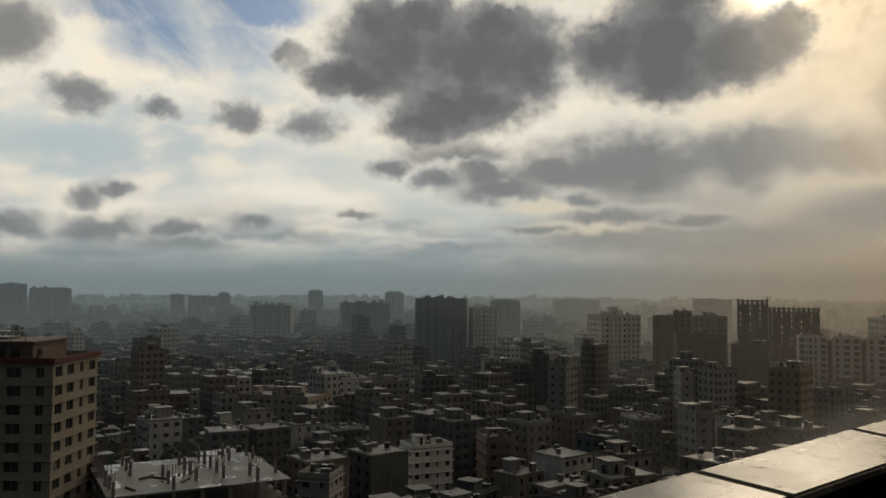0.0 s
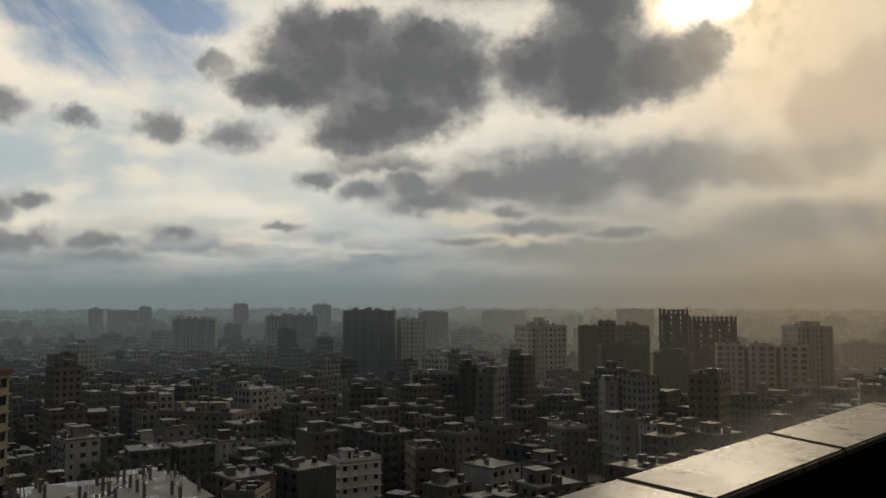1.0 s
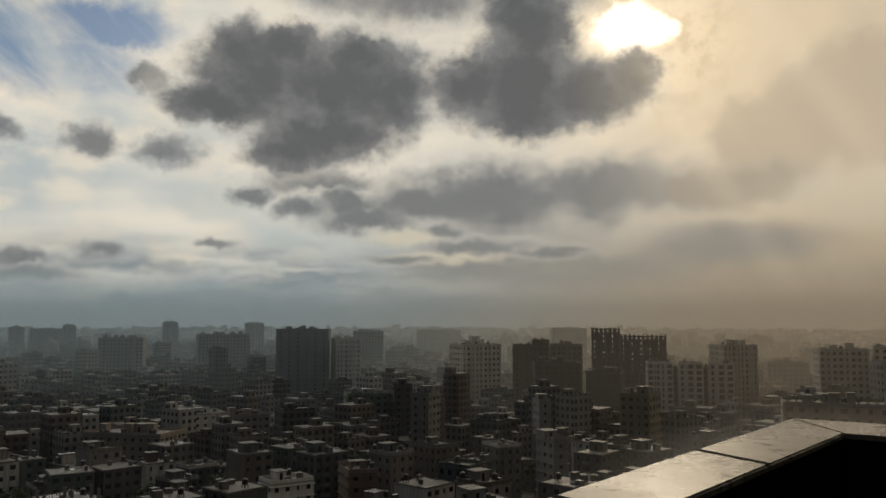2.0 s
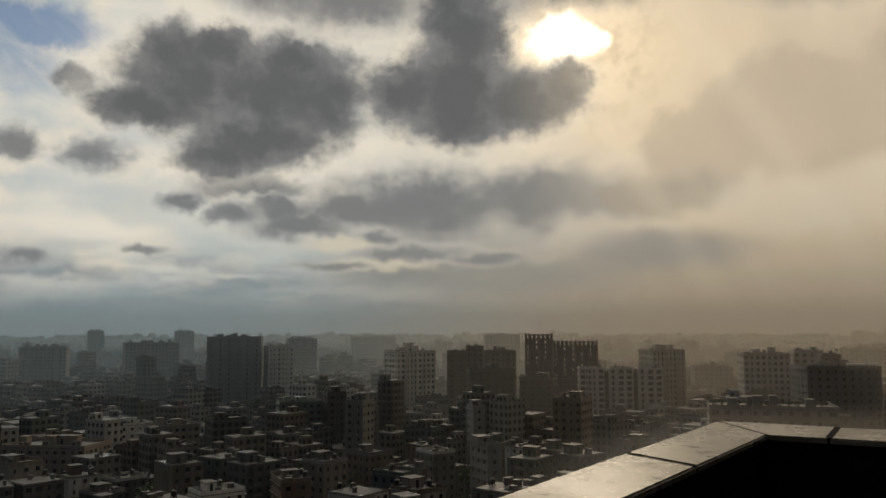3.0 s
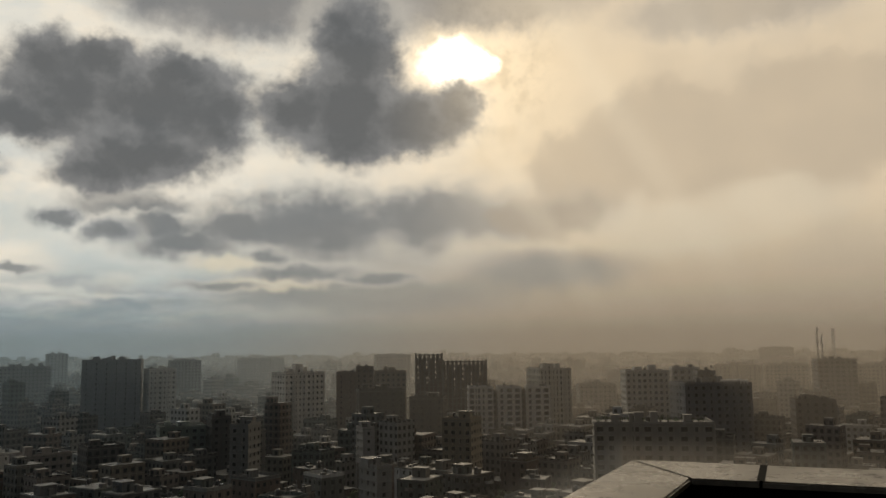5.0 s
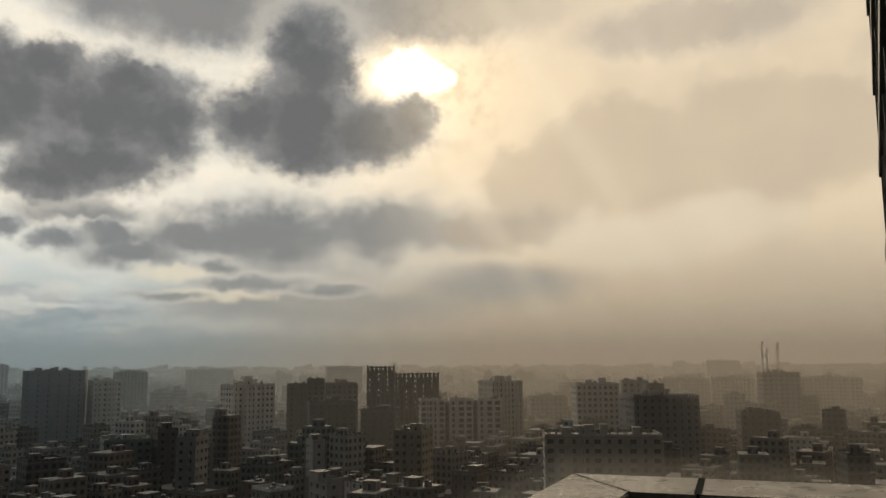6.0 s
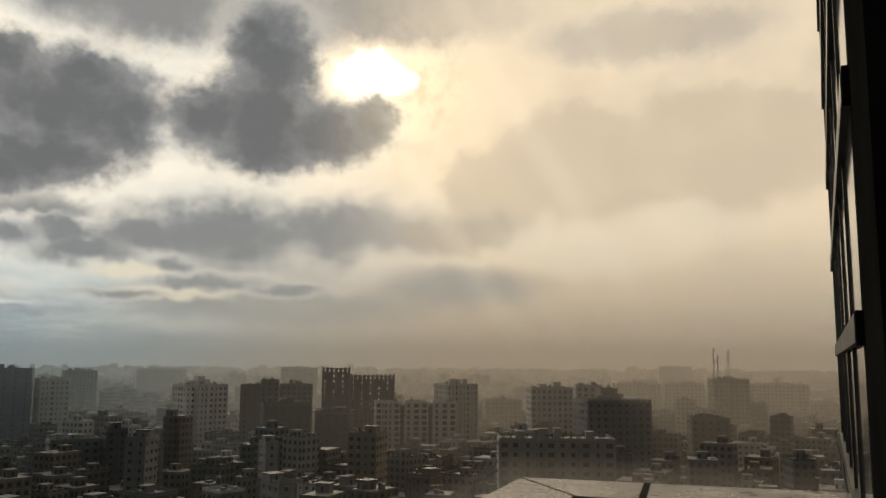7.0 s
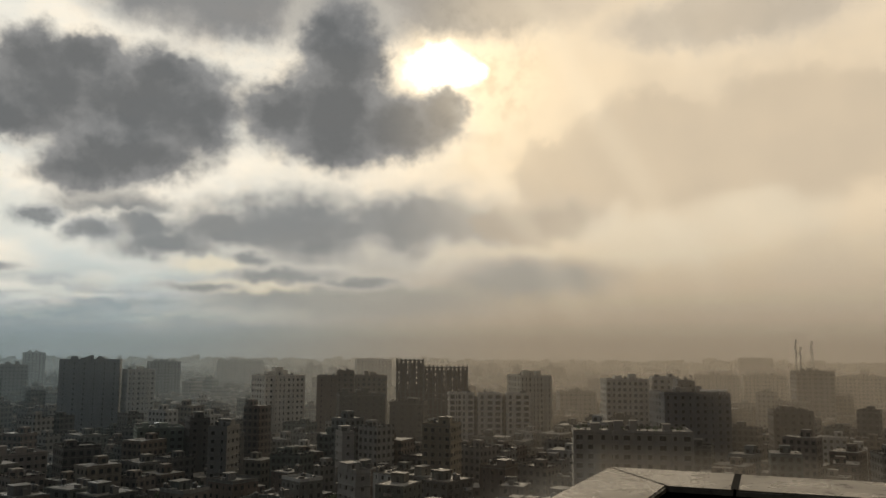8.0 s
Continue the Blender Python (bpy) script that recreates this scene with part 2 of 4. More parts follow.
def windowed(name, colours):
    """Far walls: the same paint, with small dark panes set out at storey height."""
    m, N = material(name)
    a = N.node("ShaderNodeAttribute")
    a.attribute_name = "tone"
    r = a.outputs["Fac"]
    n = len(colours)
    paint = N.ramp(r, [((i + 0.5) / n, c) for i, c in enumerate(colours)])
    dirt = streaks(N)
    col = N.mix(1.0, paint, N.node("ShaderNodeCombineColor", Red=dirt, Green=dirt, Blue=dirt).outputs[0], "MULTIPLY")
    uv = N.node("ShaderNodeUVMap").outputs[0]
    s = N.node("ShaderNodeSeparateXYZ", Vector=uv)
    fu = N.math("FRACT", N.math("MULTIPLY", s.outputs[0], 1 / 2.9))
    fv = N.math("FRACT", N.math("MULTIPLY", s.outputs[1], 1 / 3.1))
    inside = N.math("MULTIPLY", N.math("LESS_THAN", N.math("ABSOLUTE", N.math("SUBTRACT", fu, 0.5)), 0.24),
                    N.math("LESS_THAN", N.math("ABSOLUTE", N.math("SUBTRACT", fv, 0.52)), 0.24))
    shelf = N.math("LESS_THAN", fv, 0.07)
    col = N.mix(inside, col, (0.025, 0.028, 0.03))
    col = N.mix(N.math("MULTIPLY", shelf, 0.35), col, (0.30, 0.29, 0.27))
    finish(N, col, N.mix(inside, (0.8, 0.8, 0.8), (0.2, 0.2, 0.2)), 0.0, None, 0.02, 0.3)
    return m


def wet_roof(name, tone, pools):
    """Rain-wet concrete roof: dark, with standing water."""
    m, N = material(name)
    p = place_of(N)
    pool = N.step(N.noise(p, 0.16, 4.0, 0.6), 0.62 - pools, 0.70 - pools)
    grit = N.noise(p, 3.0, 4.0)
    col = N.mix(N.noise(p, 0.5, 4.0), tuple(c * 0.55 for c in tone), tone)
    col = N.mix(N.math("MULTIPLY", pool, 0.5), col, (0.04, 0.04, 0.04))
    finish(N, col, N.step(pool, 0.0, 1.0, 0.55, 0.04), 0.0, N.math("MULTIPLY", grit, N.math("SUBTRACT", 1.0, pool)), 0.02, 0.5)
    return m


def plain(name, colour, rough, metal=0.0, grain=8.0, vary=0.25, spec=0.5):
    m, N = material(name)
    p = place_of(N)
    n = N.math("ADD", N.math("MULTIPLY", N.noise(p, grain, 4.0), 0.6), N.math("MULTIPLY", N.noise(p, grain * 0.12, 3.0), 0.4))
    col = N.mix(N.step(n, 0.3, 0.7), tuple(c * (1 - vary) for c in colour), tuple(min(1.0, c * (1 + vary)) for c in colour))
    finish(N, col, N.step(n, 0.3, 0.7, rough * 0.85, min(1.0, rough * 1.15)), metal, n, 0.005, spec)
    return m


PAINTS = [(0.10, 0.098, 0.092), (0.16, 0.16, 0.155), (0.14, 0.105, 0.085), (0.30, 0.30, 0.285), (0.085, 0.085, 0.085), (0.12, 0.145, 0.13),
          (0.10, 0.125, 0.14), (0.20, 0.185, 0.15), (0.11, 0.08, 0.068), (0.46, 0.46, 0.44)]
M_HOUSE = plaster("weathered_paint", PAINTS)
M_DISTRICT = windowed("far_wall_paint", PAINTS)
M_ROOF = wet_roof("wet_roof_concrete", (0.16, 0.16, 0.155), 0.06)
M_SITE = wet_roof("wet_new_slab", (0.12, 0.12, 0.115), 0.08)
M_PANE = plain("dark_window_glass", (0.018, 0.02, 0.022), 0.12, 0.0, 0.4, 0.4)
M_FRAME = plain("window_frame_metal", (0.16, 0.16, 0.16), 0.5, 0.0)
M_TANK = plain("black_water_tank", (0.03, 0.03, 0.032), 0.4)
M_CONC = plaster("raw_concrete", [(0.17, 0.165, 0.155)])
M_BRICK = plaster("dull_brick_infill", [(0.13, 0.10, 0.085)])
M_STEEL = plain("galvanised_steel", (0.30, 0.30, 0.30), 0.45, 0.7)
M_RUST = plain("rusty_rebar", (0.12, 0.07, 0.045), 0.7)
M_LEAF = plain("foliage", (0.05, 0.075, 0.03), 0.6, 0.0, 2.0, 0.5, 0.3)
M_BARK = plain("bark", (0.10, 0.075, 0.05), 0.9)


def ground_material():
    m, N = material("streets_and_yards")
    p = place_of(N)
    a = N.noise(p, 0.03, 5.0)
    col = N.ramp(a, [(0.3, (0.05, 0.048, 0.045)), (0.5, (0.04, 0.05, 0.03)), (0.62, (0.09, 0.08, 0.065)), (0.75, (0.05, 0.05, 0.05))])
    finish(N, col, N.step(N.noise(p, 0.2, 3.0), 0.35, 0.65, 0.2, 0.9), 0.0, N.noise(p, 1.5, 3.0), 0.05, 0.4)
    return m


def haze_material(name, thick):
    """Fine rain and mist in the air: lets most light through and scatters the rest; thins out with height, thickens in the shower."""
    m, N = material(name)
    p = place_of(N)
    s = N.node("ShaderNodeSeparateXYZ", Vector=p)
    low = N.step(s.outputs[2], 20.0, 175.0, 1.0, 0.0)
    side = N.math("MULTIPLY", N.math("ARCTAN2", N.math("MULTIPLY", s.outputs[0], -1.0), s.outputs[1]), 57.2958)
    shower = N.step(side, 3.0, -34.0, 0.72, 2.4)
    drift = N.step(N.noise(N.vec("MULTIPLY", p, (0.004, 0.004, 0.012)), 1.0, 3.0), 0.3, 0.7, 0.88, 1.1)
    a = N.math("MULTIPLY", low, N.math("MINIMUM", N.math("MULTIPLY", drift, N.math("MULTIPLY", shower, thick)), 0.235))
    # warm sun scatter to the right, cool to the left, painted into the haze colour
    light_tint = N.mix(N.step(side, 8.0, -30.0), (0.66, 0.86, 1.0), (0.96, 0.87, 0.74))
    d = N.node("ShaderNodeBsdfDiffuse", Color=light_tint)
    t = N.node("ShaderNodeBsdfTranslucent", Color=light_tint)
    half = N.node("ShaderNodeMixShader", Fac=0.65)
    N.plug(half.inputs[1], d.outputs[0])
    N.plug(half.inputs[2], t.outputs[0])
    clear = N.node("ShaderNodeBsdfTransparent")
    mixed = N.node("ShaderNodeMixShader", Fac=a)
    N.plug(mixed.inputs[1], clear.outputs[0])
    N.plug(mixed.inputs[2], half.outputs[0])
    out = N.node("ShaderNodeOutputMaterial")
    N.plug(out.inputs[0], mixed.outputs[0])
    return m


# ---------------------------------------------------------------- mesh tools
class Shape:
    """Collects boxes, quads and tubes into one mesh, with wall lengths in metres as its map."""

    def __init__(self):
        self.v, self.f, self.tone, self.now = [], [], [], 0.0

    def quad(self, *pts):
        i = len(self.v)
        self.v.extend(pts)
        self.f.append(tuple(range(i, i + len(pts))))
        self.tone.append(self.now)

    def box(self, x0, x1, y0, y1, z0, z1, m=None):
        c = [(x, y, z) for z in (z0, z1) for x, y in ((x0, y0), (x1, y0), (x1, y1), (x0, y1))]
        if m is not None:
            c = [tuple(m @ Vector(p)) for p in c]
        i = len(self.v)
        self.v.extend(c)
        for q in ((0, 1, 5, 4), (1, 2, 6, 5), (2, 3, 7, 6), (3, 0, 4, 7), (4, 5, 6, 7), (3, 2, 1, 0)):
            self.f.append(tuple(i + k for k in q))
            self.tone.append(self.now)

    def tube(self, a, b, r0, r1, n=8):
        a, b = Vector(a), Vector(b)
        q = (b - a).to_track_quat("Z", "Y")
        i = len(self.v)
        for p, r in ((a, r0), (b, r1)):
            for k in range(n):
                t = 2 * math.pi * k / n
                self.v.append(tuple(p + q @ Vector((r * math.cos(t), r * math.sin(t), 0))))
        for k in range(n):
            j = (k + 1) % n
            self.f.append((i + k, i + j, i + n + j, i + n + k))
            self.tone.append(self.now)
        self.f.append(tuple(i + n + k for k in range(n)))
        self.f.append(tuple(i + n - 1 - k for k in range(n)))
        self.tone += [self.now, self.now]

    def mesh(self, name, mat, mapped=False):
        me = bpy.data.meshes.new(name)
        me.from_pydata(self.v, [], self.f)
        me.materials.append(mat)
        if mapped:
            layer = me.uv_layers.new(name="UVMap")
            uv = np.zeros((len(me.loops), 2), "f")
            k = 0
            for face in self.f:
                a, b, c = (np.array(self.v[i]) for i in face[:3])
                n = np.cross(b - a, c - a)
                n = n / (np.linalg.norm(n) + 1e-9)
                for i in face:
                    x, y, z = self.v[i]
                    uv[k] = (0.0, 0.0) if abs(n[2]) > 0.5 else (x * -n[1] + y * n[0], z)
                    k += 1
            layer.data.foreach_set("uv", uv.ravel())
            at = me.attributes.new("tone", "FLOAT", "FACE")
            at.data.foreach_set("value", self.tone)
        return me


def part(name, shape, mat, parent, label="", mapped=False):
    """One mesh under a thing or a part; shape may be a Shape or a finished mesh."""
    me = shape if isinstance(shape, bpy.types.Mesh) else shape.mesh(name, mat, mapped)
    ob = new(name, me)
    ob.parent = parent
    if label:
        ob["label"] = label
    return ob


def moved(ob, x, y, z):
    ob.location = (x, y, z)
    return ob


# ---------------------------------------------------------------- setting
def disc(r, n, z):
    s = Shape()
    s.quad(*[(r * math.cos(2 * math.pi * k / n), r * math.sin(2 * math.pi * k / n), z) for k in range(n)])
    return s


ground = new("ground", disc(4900, 96, 0).mesh("ground", ground_material()))
tagged(ground, "dark wet city ground with streets and yards", "ground", "", "structure")

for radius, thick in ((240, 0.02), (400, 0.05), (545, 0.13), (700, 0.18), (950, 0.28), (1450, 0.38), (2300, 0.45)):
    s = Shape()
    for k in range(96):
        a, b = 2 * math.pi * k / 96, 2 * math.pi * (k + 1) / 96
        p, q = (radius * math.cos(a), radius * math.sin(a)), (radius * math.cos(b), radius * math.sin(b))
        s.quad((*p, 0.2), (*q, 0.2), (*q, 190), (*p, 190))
    tagged(new("rain_haze", s.mesh("rain_haze", haze_material("rain_haze", thick))), "thin veil of rain mist over the city, tinted cool to warm", "mist", "", "stuff")


# ---------------------------------------------------------------- the terrace and its building
def coping_material():
    m, N = material("wet_coping_panel")
    p = place_of(N)
    drops = N.noise(p, 26.0, 4.0, 0.6)
    film = N.noise(N.vec("MULTIPLY", p, (1.5, 1.5, 1.5)), 1.0, 4.0)
    smear = N.noise(p, 5.0, 5.0, 0.7)
    grime = N.math("MULTIPLY", N.step(smear, 0.56, 0.66), N.step(film, 0.42, 0.6))
    col = N.mix(N.step(smear, 0.35, 0.75), (0.20, 0.18, 0.15), (0.13, 0.12, 0.10))
    col = N.mix(N.math("MULTIPLY", grime, 0.85), col, (0.035, 0.032, 0.028))
    rough = N.math("ADD", N.step(film, 0.35, 0.65, 0.2, 0.34), N.math("ADD", N.step(drops, 0.62, 0.7, 0.0, 0.1), N.math("MULTIPLY", grime, 0.35)))
    finish(N, col, rough, 0.0, N.math("ADD", N.math("MULTIPLY", N.step(drops, 0.6, 0.72), 0.5), N.math("MULTIPLY", smear, 0.5)), 0.002, 0.25)
    return m


M_COPING = coping_material()
M_JOINT = plain("dirty_sealant", (0.018, 0.017, 0.015), 0.95, 0.0, 20.0, 0.5, 0.05)
# near-black without gloss: the shade of backlit faces is put into this colour
M_DARK = plain("backlit_black", (0.014, 0.013, 0.012), 0.95, 0.0, 3.0, 0.3, 0.0)
M_FIN = plain("dark_sunshade_metal", (0.05, 0.047, 0.043), 0.45, 0.2, 5.0)
DROP = 0.8                      # parapet top below the eye
TOP = EYE - DROP


def plan(x, y, z=0.0):
    return Vector((x * DROP, y * DROP, z))


# outer and inner edges of the coping, in units of the drop below the eye
OUT_C, IN_C = Vector((4.94, 7.96)), Vector((4.75, 6.85))
ALONG_O, ALONG_I = Vector((0.735, 0.678)), Vector((0.745, 0.667))
ACROSS = Vector((0.720, -0.694))
parapet = tagged(new("parapet"), "low terrace parapet with wet glossy metal coping panels", "parapet", "", "structure")


def coping(o0, o1, i1, i0, name="coping_panel"):
    """One coping panel between two joints: outer edge o0-o1, inner edge i0-i1, folded down at both edges, edges rounded."""
    bm = bmesh.new()
    top = [bm.verts.new(plan(*p, TOP)) for p in (o0, o1, i1, i0)]
    low = [bm.verts.new(plan(*p, TOP - 0.04)) for p in (o0, o1, i1, i0)]
    bm.faces.new(top)
    bm.faces.new(low[::-1])
    for k in range(4):
        j = (k + 1) % 4
        bm.faces.new((top[j], top[k], low[k], low[j]))
    bmesh.ops.recalc_face_normals(bm, faces=bm.faces)
    bmesh.ops.bevel(bm, geom=[e for e in bm.edges if all(abs(v.co.z - TOP) < 1e-4 for v in e.verts) and e.calc_length() > 0.95], offset=0.012, segments=2, affect="EDGES")
    me = bpy.data.meshes.new(name)
    bm.to_mesh(me)
    bm.free()
    me.materials.append(M_COPING)
    return part(name, me, None, parapet)


GAP = 0.012


def arm(joints_o, joints_i, mitre=None):
    for (o0, o1), (i0, i1) in zip(zip(joints_o, joints_o[1:]), zip(joints_i, joints_i[1:])):
        do, di = (o1 - o0).normalized() * GAP, (i1 - i0).normalized() * GAP
        coping(o0 + do, o1 - do, i1 - di, i0 + di)
    for o, i in zip(joints_o, joints_i):
        s = Shape()
        w = Vector((-(o - i).y, (o - i).x)).normalized() * (0.005 if o is mitre else 0.03)
        a, b = o - (o - i) * 0.01, i + (o - i) * 0.01
        pts = [a + w, a - w, b - w, b + w]
        s.quad(*[tuple(plan(*p, TOP + 0.003)) for p in pts])
        s.quad(*[tuple(plan(*p, TOP - 0.03)) for p in pts[::-1]])
        part("joint_sealant", s, M_JOINT, parapet, "dark dirty sealant joint")


lo = [OUT_C - ALONG_O * t for t in (11.4, 9.2, 7.0, 4.81, 2.63, 0.0)]
li = [IN_C - ALONG_I * t for t in (10.5, 8.35, 6.2, 4.06, 2.06, 0.0)]
arm(lo, li, lo[-1])
ro = [OUT_C, OUT_C + ACROSS * 1.15, OUT_C + ACROSS * 2.9]
ri = [IN_C, IN_C + ACROSS * 0.52, IN_C + ACROSS * 2.55]
arm(ro, ri, ro[0])
for a, b, name in ((lo[0], OUT_C, "outer"), (OUT_C, ro[-1], "outer"), (li[0], IN_C, "inner"), (IN_C, ri[-1], "inner")):
    s = Shape()
    n = Vector(((b - a).y, -(b - a).x)).normalized() * (0.05 if name == "outer" else -0.05)
    p = [a + n, b + n, b + n * 2.4, a + n * 2.4]
    base = TOP - 1.1 if name == "inner" else TOP - 12
    for z, order in ((TOP - 0.05, p), (base, p[::-1])):
        s.quad(*[tuple(plan(*q, z)) for q in order])
    for k in range(4):
        j = (k + 1) % 4
        s.quad(tuple(plan(*p[k], base)), tuple(plan(*p[j], base)), tuple(plan(*p[j], TOP - 0.05)), tuple(plan(*p[k], TOP - 0.05)))
    # parapet faces in near-black, their backlit shade held in the colour
    part("parapet_face", s, M_DARK, parapet)

# rain spray drifting along the outer edge of the coping
def spray_material():
    m, N = material("rain_spray")
    p = place_of(N)
    sp = N.node("ShaderNodeSeparateXYZ", Vector=p)
    drift = N.step(N.noise(N.vec("MULTIPLY", p, (1.1, 1.1, 3.0)), 1.0, 3.0), 0.3, 0.75, 0.6, 1.1)
    fall = N.step(sp.outputs[2], TOP + 0.2, TOP - 0.05)
    near = N.step(N.vec("LENGTH", N.vec("SUBTRACT", p, (0.0, 0.0, TOP))), 3.6, 6.4)
    a = N.math("MULTIPLY", N.math("MULTIPLY", fall, near), N.math("MULTIPLY", drift, 0.2))
    t = N.node("ShaderNodeBsdfTranslucent", Color=(0.95, 0.88, 0.78, 1))
    clear = N.node("ShaderNodeBsdfTransparent")
    mixed = N.node("ShaderNodeMixShader", Fac=a)
    N.plug(mixed.inputs[1], clear.outputs[0])
    N.plug(mixed.inputs[2], t.outputs[0])
    out = N.node("ShaderNodeOutputMaterial")
    N.plug(out.inputs[0], mixed.outputs[0])
    return m


s = Shape()
out_l, out_r = Vector((-0.678, 0.735)) * 0.12, Vector((0.694, 0.720)) * 0.12
line = [lo[0] + out_l, OUT_C + out_l + out_r, ro[-1] + out_r]
s.v = [tuple(plan(*q, z)) for z in (TOP - 0.5, TOP + 0.22) for q in line]
s.f, s.tone = [(0, 1, 4, 3), (1, 2, 5, 4)], [0.0, 0.0]
tagged(new("rain_spray", s.mesh("rain_spray", spray_material())), "thin pale rain spray drifting over the parapet edge", "spray", "", "stuff")

# terrace floor, out of view; unseen dark wall and slab added to block light
s = Shape()
corner = [lo[0] - ALONG_O * 3, OUT_C - Vector((0.2, 0.35)), ro[-1] - Vector((0.1, 0.2)), ro[-1] + Vector((4.5, -4.5)), ro[-1] + Vector((4.5, -4.5)) - ALONG_I * 15]
for z in (TOP - 1.05,):
    s.quad(*[tuple(plan(*q, z)) for q in corner])
tagged(new("floor", s.mesh("floor", wet_roof("terrace_tiles", (0.08, 0.078, 0.075), 0.0))), "dark wet terrace floor behind the parapet", "floor", "", "structure")
s = Shape()
s.box(-7.5, 7.5, -0.15, 0.15, TOP - 1.05, EYE + 2.2, Matrix.Translation(-heading(-47, 3.2)) @ Matrix.Rotation(radians(-47), 4, "Z"))
tagged(new("wall_terrace", s.mesh("wall_terrace", M_DARK)), "unseen dark wall added behind the terrace to block light", "wall", "", "structure")
s = Shape()
s.box(-7.5, 7.5, -3.4, -0.2, EYE + 2.2, EYE + 2.45, Matrix.Rotation(radians(-47), 4, "Z"))
tagged(new("ceiling", s.mesh("ceiling", M_DARK)), "unseen dark slab added over the terrace to block light", "ceiling", "", "structure")

# the wing of the same building: curtain wall with dark sunshade ledges, seen almost edge on
NEAR, FAR = (Vector((0.50, 1.00, 0)) + heading(a, d) for a, d in ((-54.2, 3.95), (-52.75, 11.3)))
WING = (FAR - NEAR).normalized()
SIDE = Vector((-WING.y, WING.x, 0))             # towards the open side
wing = tagged(new("building_wing"), "glazed dark building wing with projecting sunshade ledges", "building wing", "", "structure")
M_WING_GLASS = plain("wing_glass", (0.09, 0.088, 0.08), 0.05, 0.0, 0.6, 0.2, 1.0)
REACH = (FAR - NEAR).length


def along(a, b, out0, out1, z0, z1):
    s = Shape()
    c = [NEAR + WING * t + SIDE * o for t, o in ((a, out0), (b, out0), (b, out1), (a, out1))]
    lowc, topc = [tuple(p + Vector((0, 0, z0))) for p in c], [tuple(p + Vector((0, 0, z1))) for p in c]
    s.quad(*topc[::-1])
    s.quad(*lowc)
    for k in range(4):
        j = (k + 1) % 4
        s.quad(lowc[j], lowc[k], topc[k], topc[j])
    return s


LEDGES = [EYE + 0.2 + 1.035 * k for k in range(-3, 7)]
for z0, z1 in zip(LEDGES, LEDGES[1:]):
    for k in range(6):
        a, b = REACH * k / 6, REACH * (k + 1) / 6
        part("glass_panel", along(a + 0.012, b - 0.012, -0.06, 0.0, z0 + 0.02, z1 - 0.02), M_WING_GLASS, wing)
for z in LEDGES:
    part("sunshade_ledge", along(-0.1, REACH + 0.02, -0.05, 0.035, z - 0.06, z + 0.06), M_FIN, wing, "dark metal ledge")
for k in range(1, 7):
    part("mullion", along(REACH * k / 6 - 0.02, REACH * k / 6 + 0.02, -0.05, 0.012, EYE - 3.2, EYE + 6.5), M_FIN, wing)
part("wing_body", along(-0.1, REACH - 0.05, -3.0, -0.07, EYE - 12, EYE + 6.5), M_DARK, wing)
# the pier's unlit side is painted in as near-black
part("corner_pier", along(-1.3, -0.1, -3.0, 0.0, EYE - 12, EYE + 6.5), M_DARK, wing, "corner pier, painted black for its backlit shade")
for z in LEDGES:
    part("pier_band", along(-0.16, -0.03, -0.3, 0.03, z - 0.07, z + 0.07), M_DARK, wing)
s = Shape()
base = Vector((0.50, 1.00, 0)) + heading(-52.86, 6.35)
s.tube(base + Vector((0, 0, TOP)), Vector((0.50, 1.00, 0)) + heading(-52.3, 6.35) + Vector((0, 0, TOP + 0.4)), 0.007, 0.005, 8)
tagged(new("metal_rod", s.mesh("metal_rod", M_STEEL)), "thin pale metal rod leaning at the parapet end", "rod")


# ---------------------------------------------------------------- houses
STOREY = 3.1


def wall_side(wall, rows, m, width, floors, bay, ww, wh, z0, blank=False):
    """One outer wall along local x with real recessed openings; panes go to the storey lists in rows."""
    def P(x, y, z):
        return tuple(m @ Vector((x, y, z)))

    def rect(xa, xb, za, zb, y=0.0):
        if xb - xa > 1e-3 and zb - za > 1e-3:
            wall.quad(P(xa, y, za), P(xb, y, za), P(xb, y, zb), P(xa, y, zb))

    top = z0 + floors * STOREY
    if blank:
        rect(-width / 2, width / 2, 0, top)
        return
    n = max(1, int(width / bay))
    step = width / n
    rect(-width / 2, width / 2, 0, z0)
    for k in range(floors):
        za = z0 + k * STOREY
        sill, head = za + 0.95, za + 0.95 + wh
        rect(-width / 2, width / 2, za, sill)
        rect(-width / 2, width / 2, head, za + STOREY)
        edge = -width / 2
        for i in range(n):
            c = -width / 2 + step * (i + 0.5)
            wv = ww * (1.0 if (i * 7 + n) % 3 else 0.55)
            a, b = c - wv / 2, c + wv / 2
            rect(edge, a, sill, head)
            edge = b
            q = 0.22
            wall.quad(P(a, 0, sill), P(b, 0, sill), P(b, q, sill), P(a, q, sill))
            wall.quad(P(a, q, head), P(b, q, head), P(b, 0, head), P(a, 0, head))
            wall.quad(P(a, 0, sill), P(a, q, sill), P(a, q, head), P(a, 0, head))
            wall.quad(P(b, q, sill), P(b, 0, sill), P(b, 0, head), P(b, q, head))
            rows[k].append((m, a, b, sill, head, q))
        rect(edge, width / 2, sill, head)


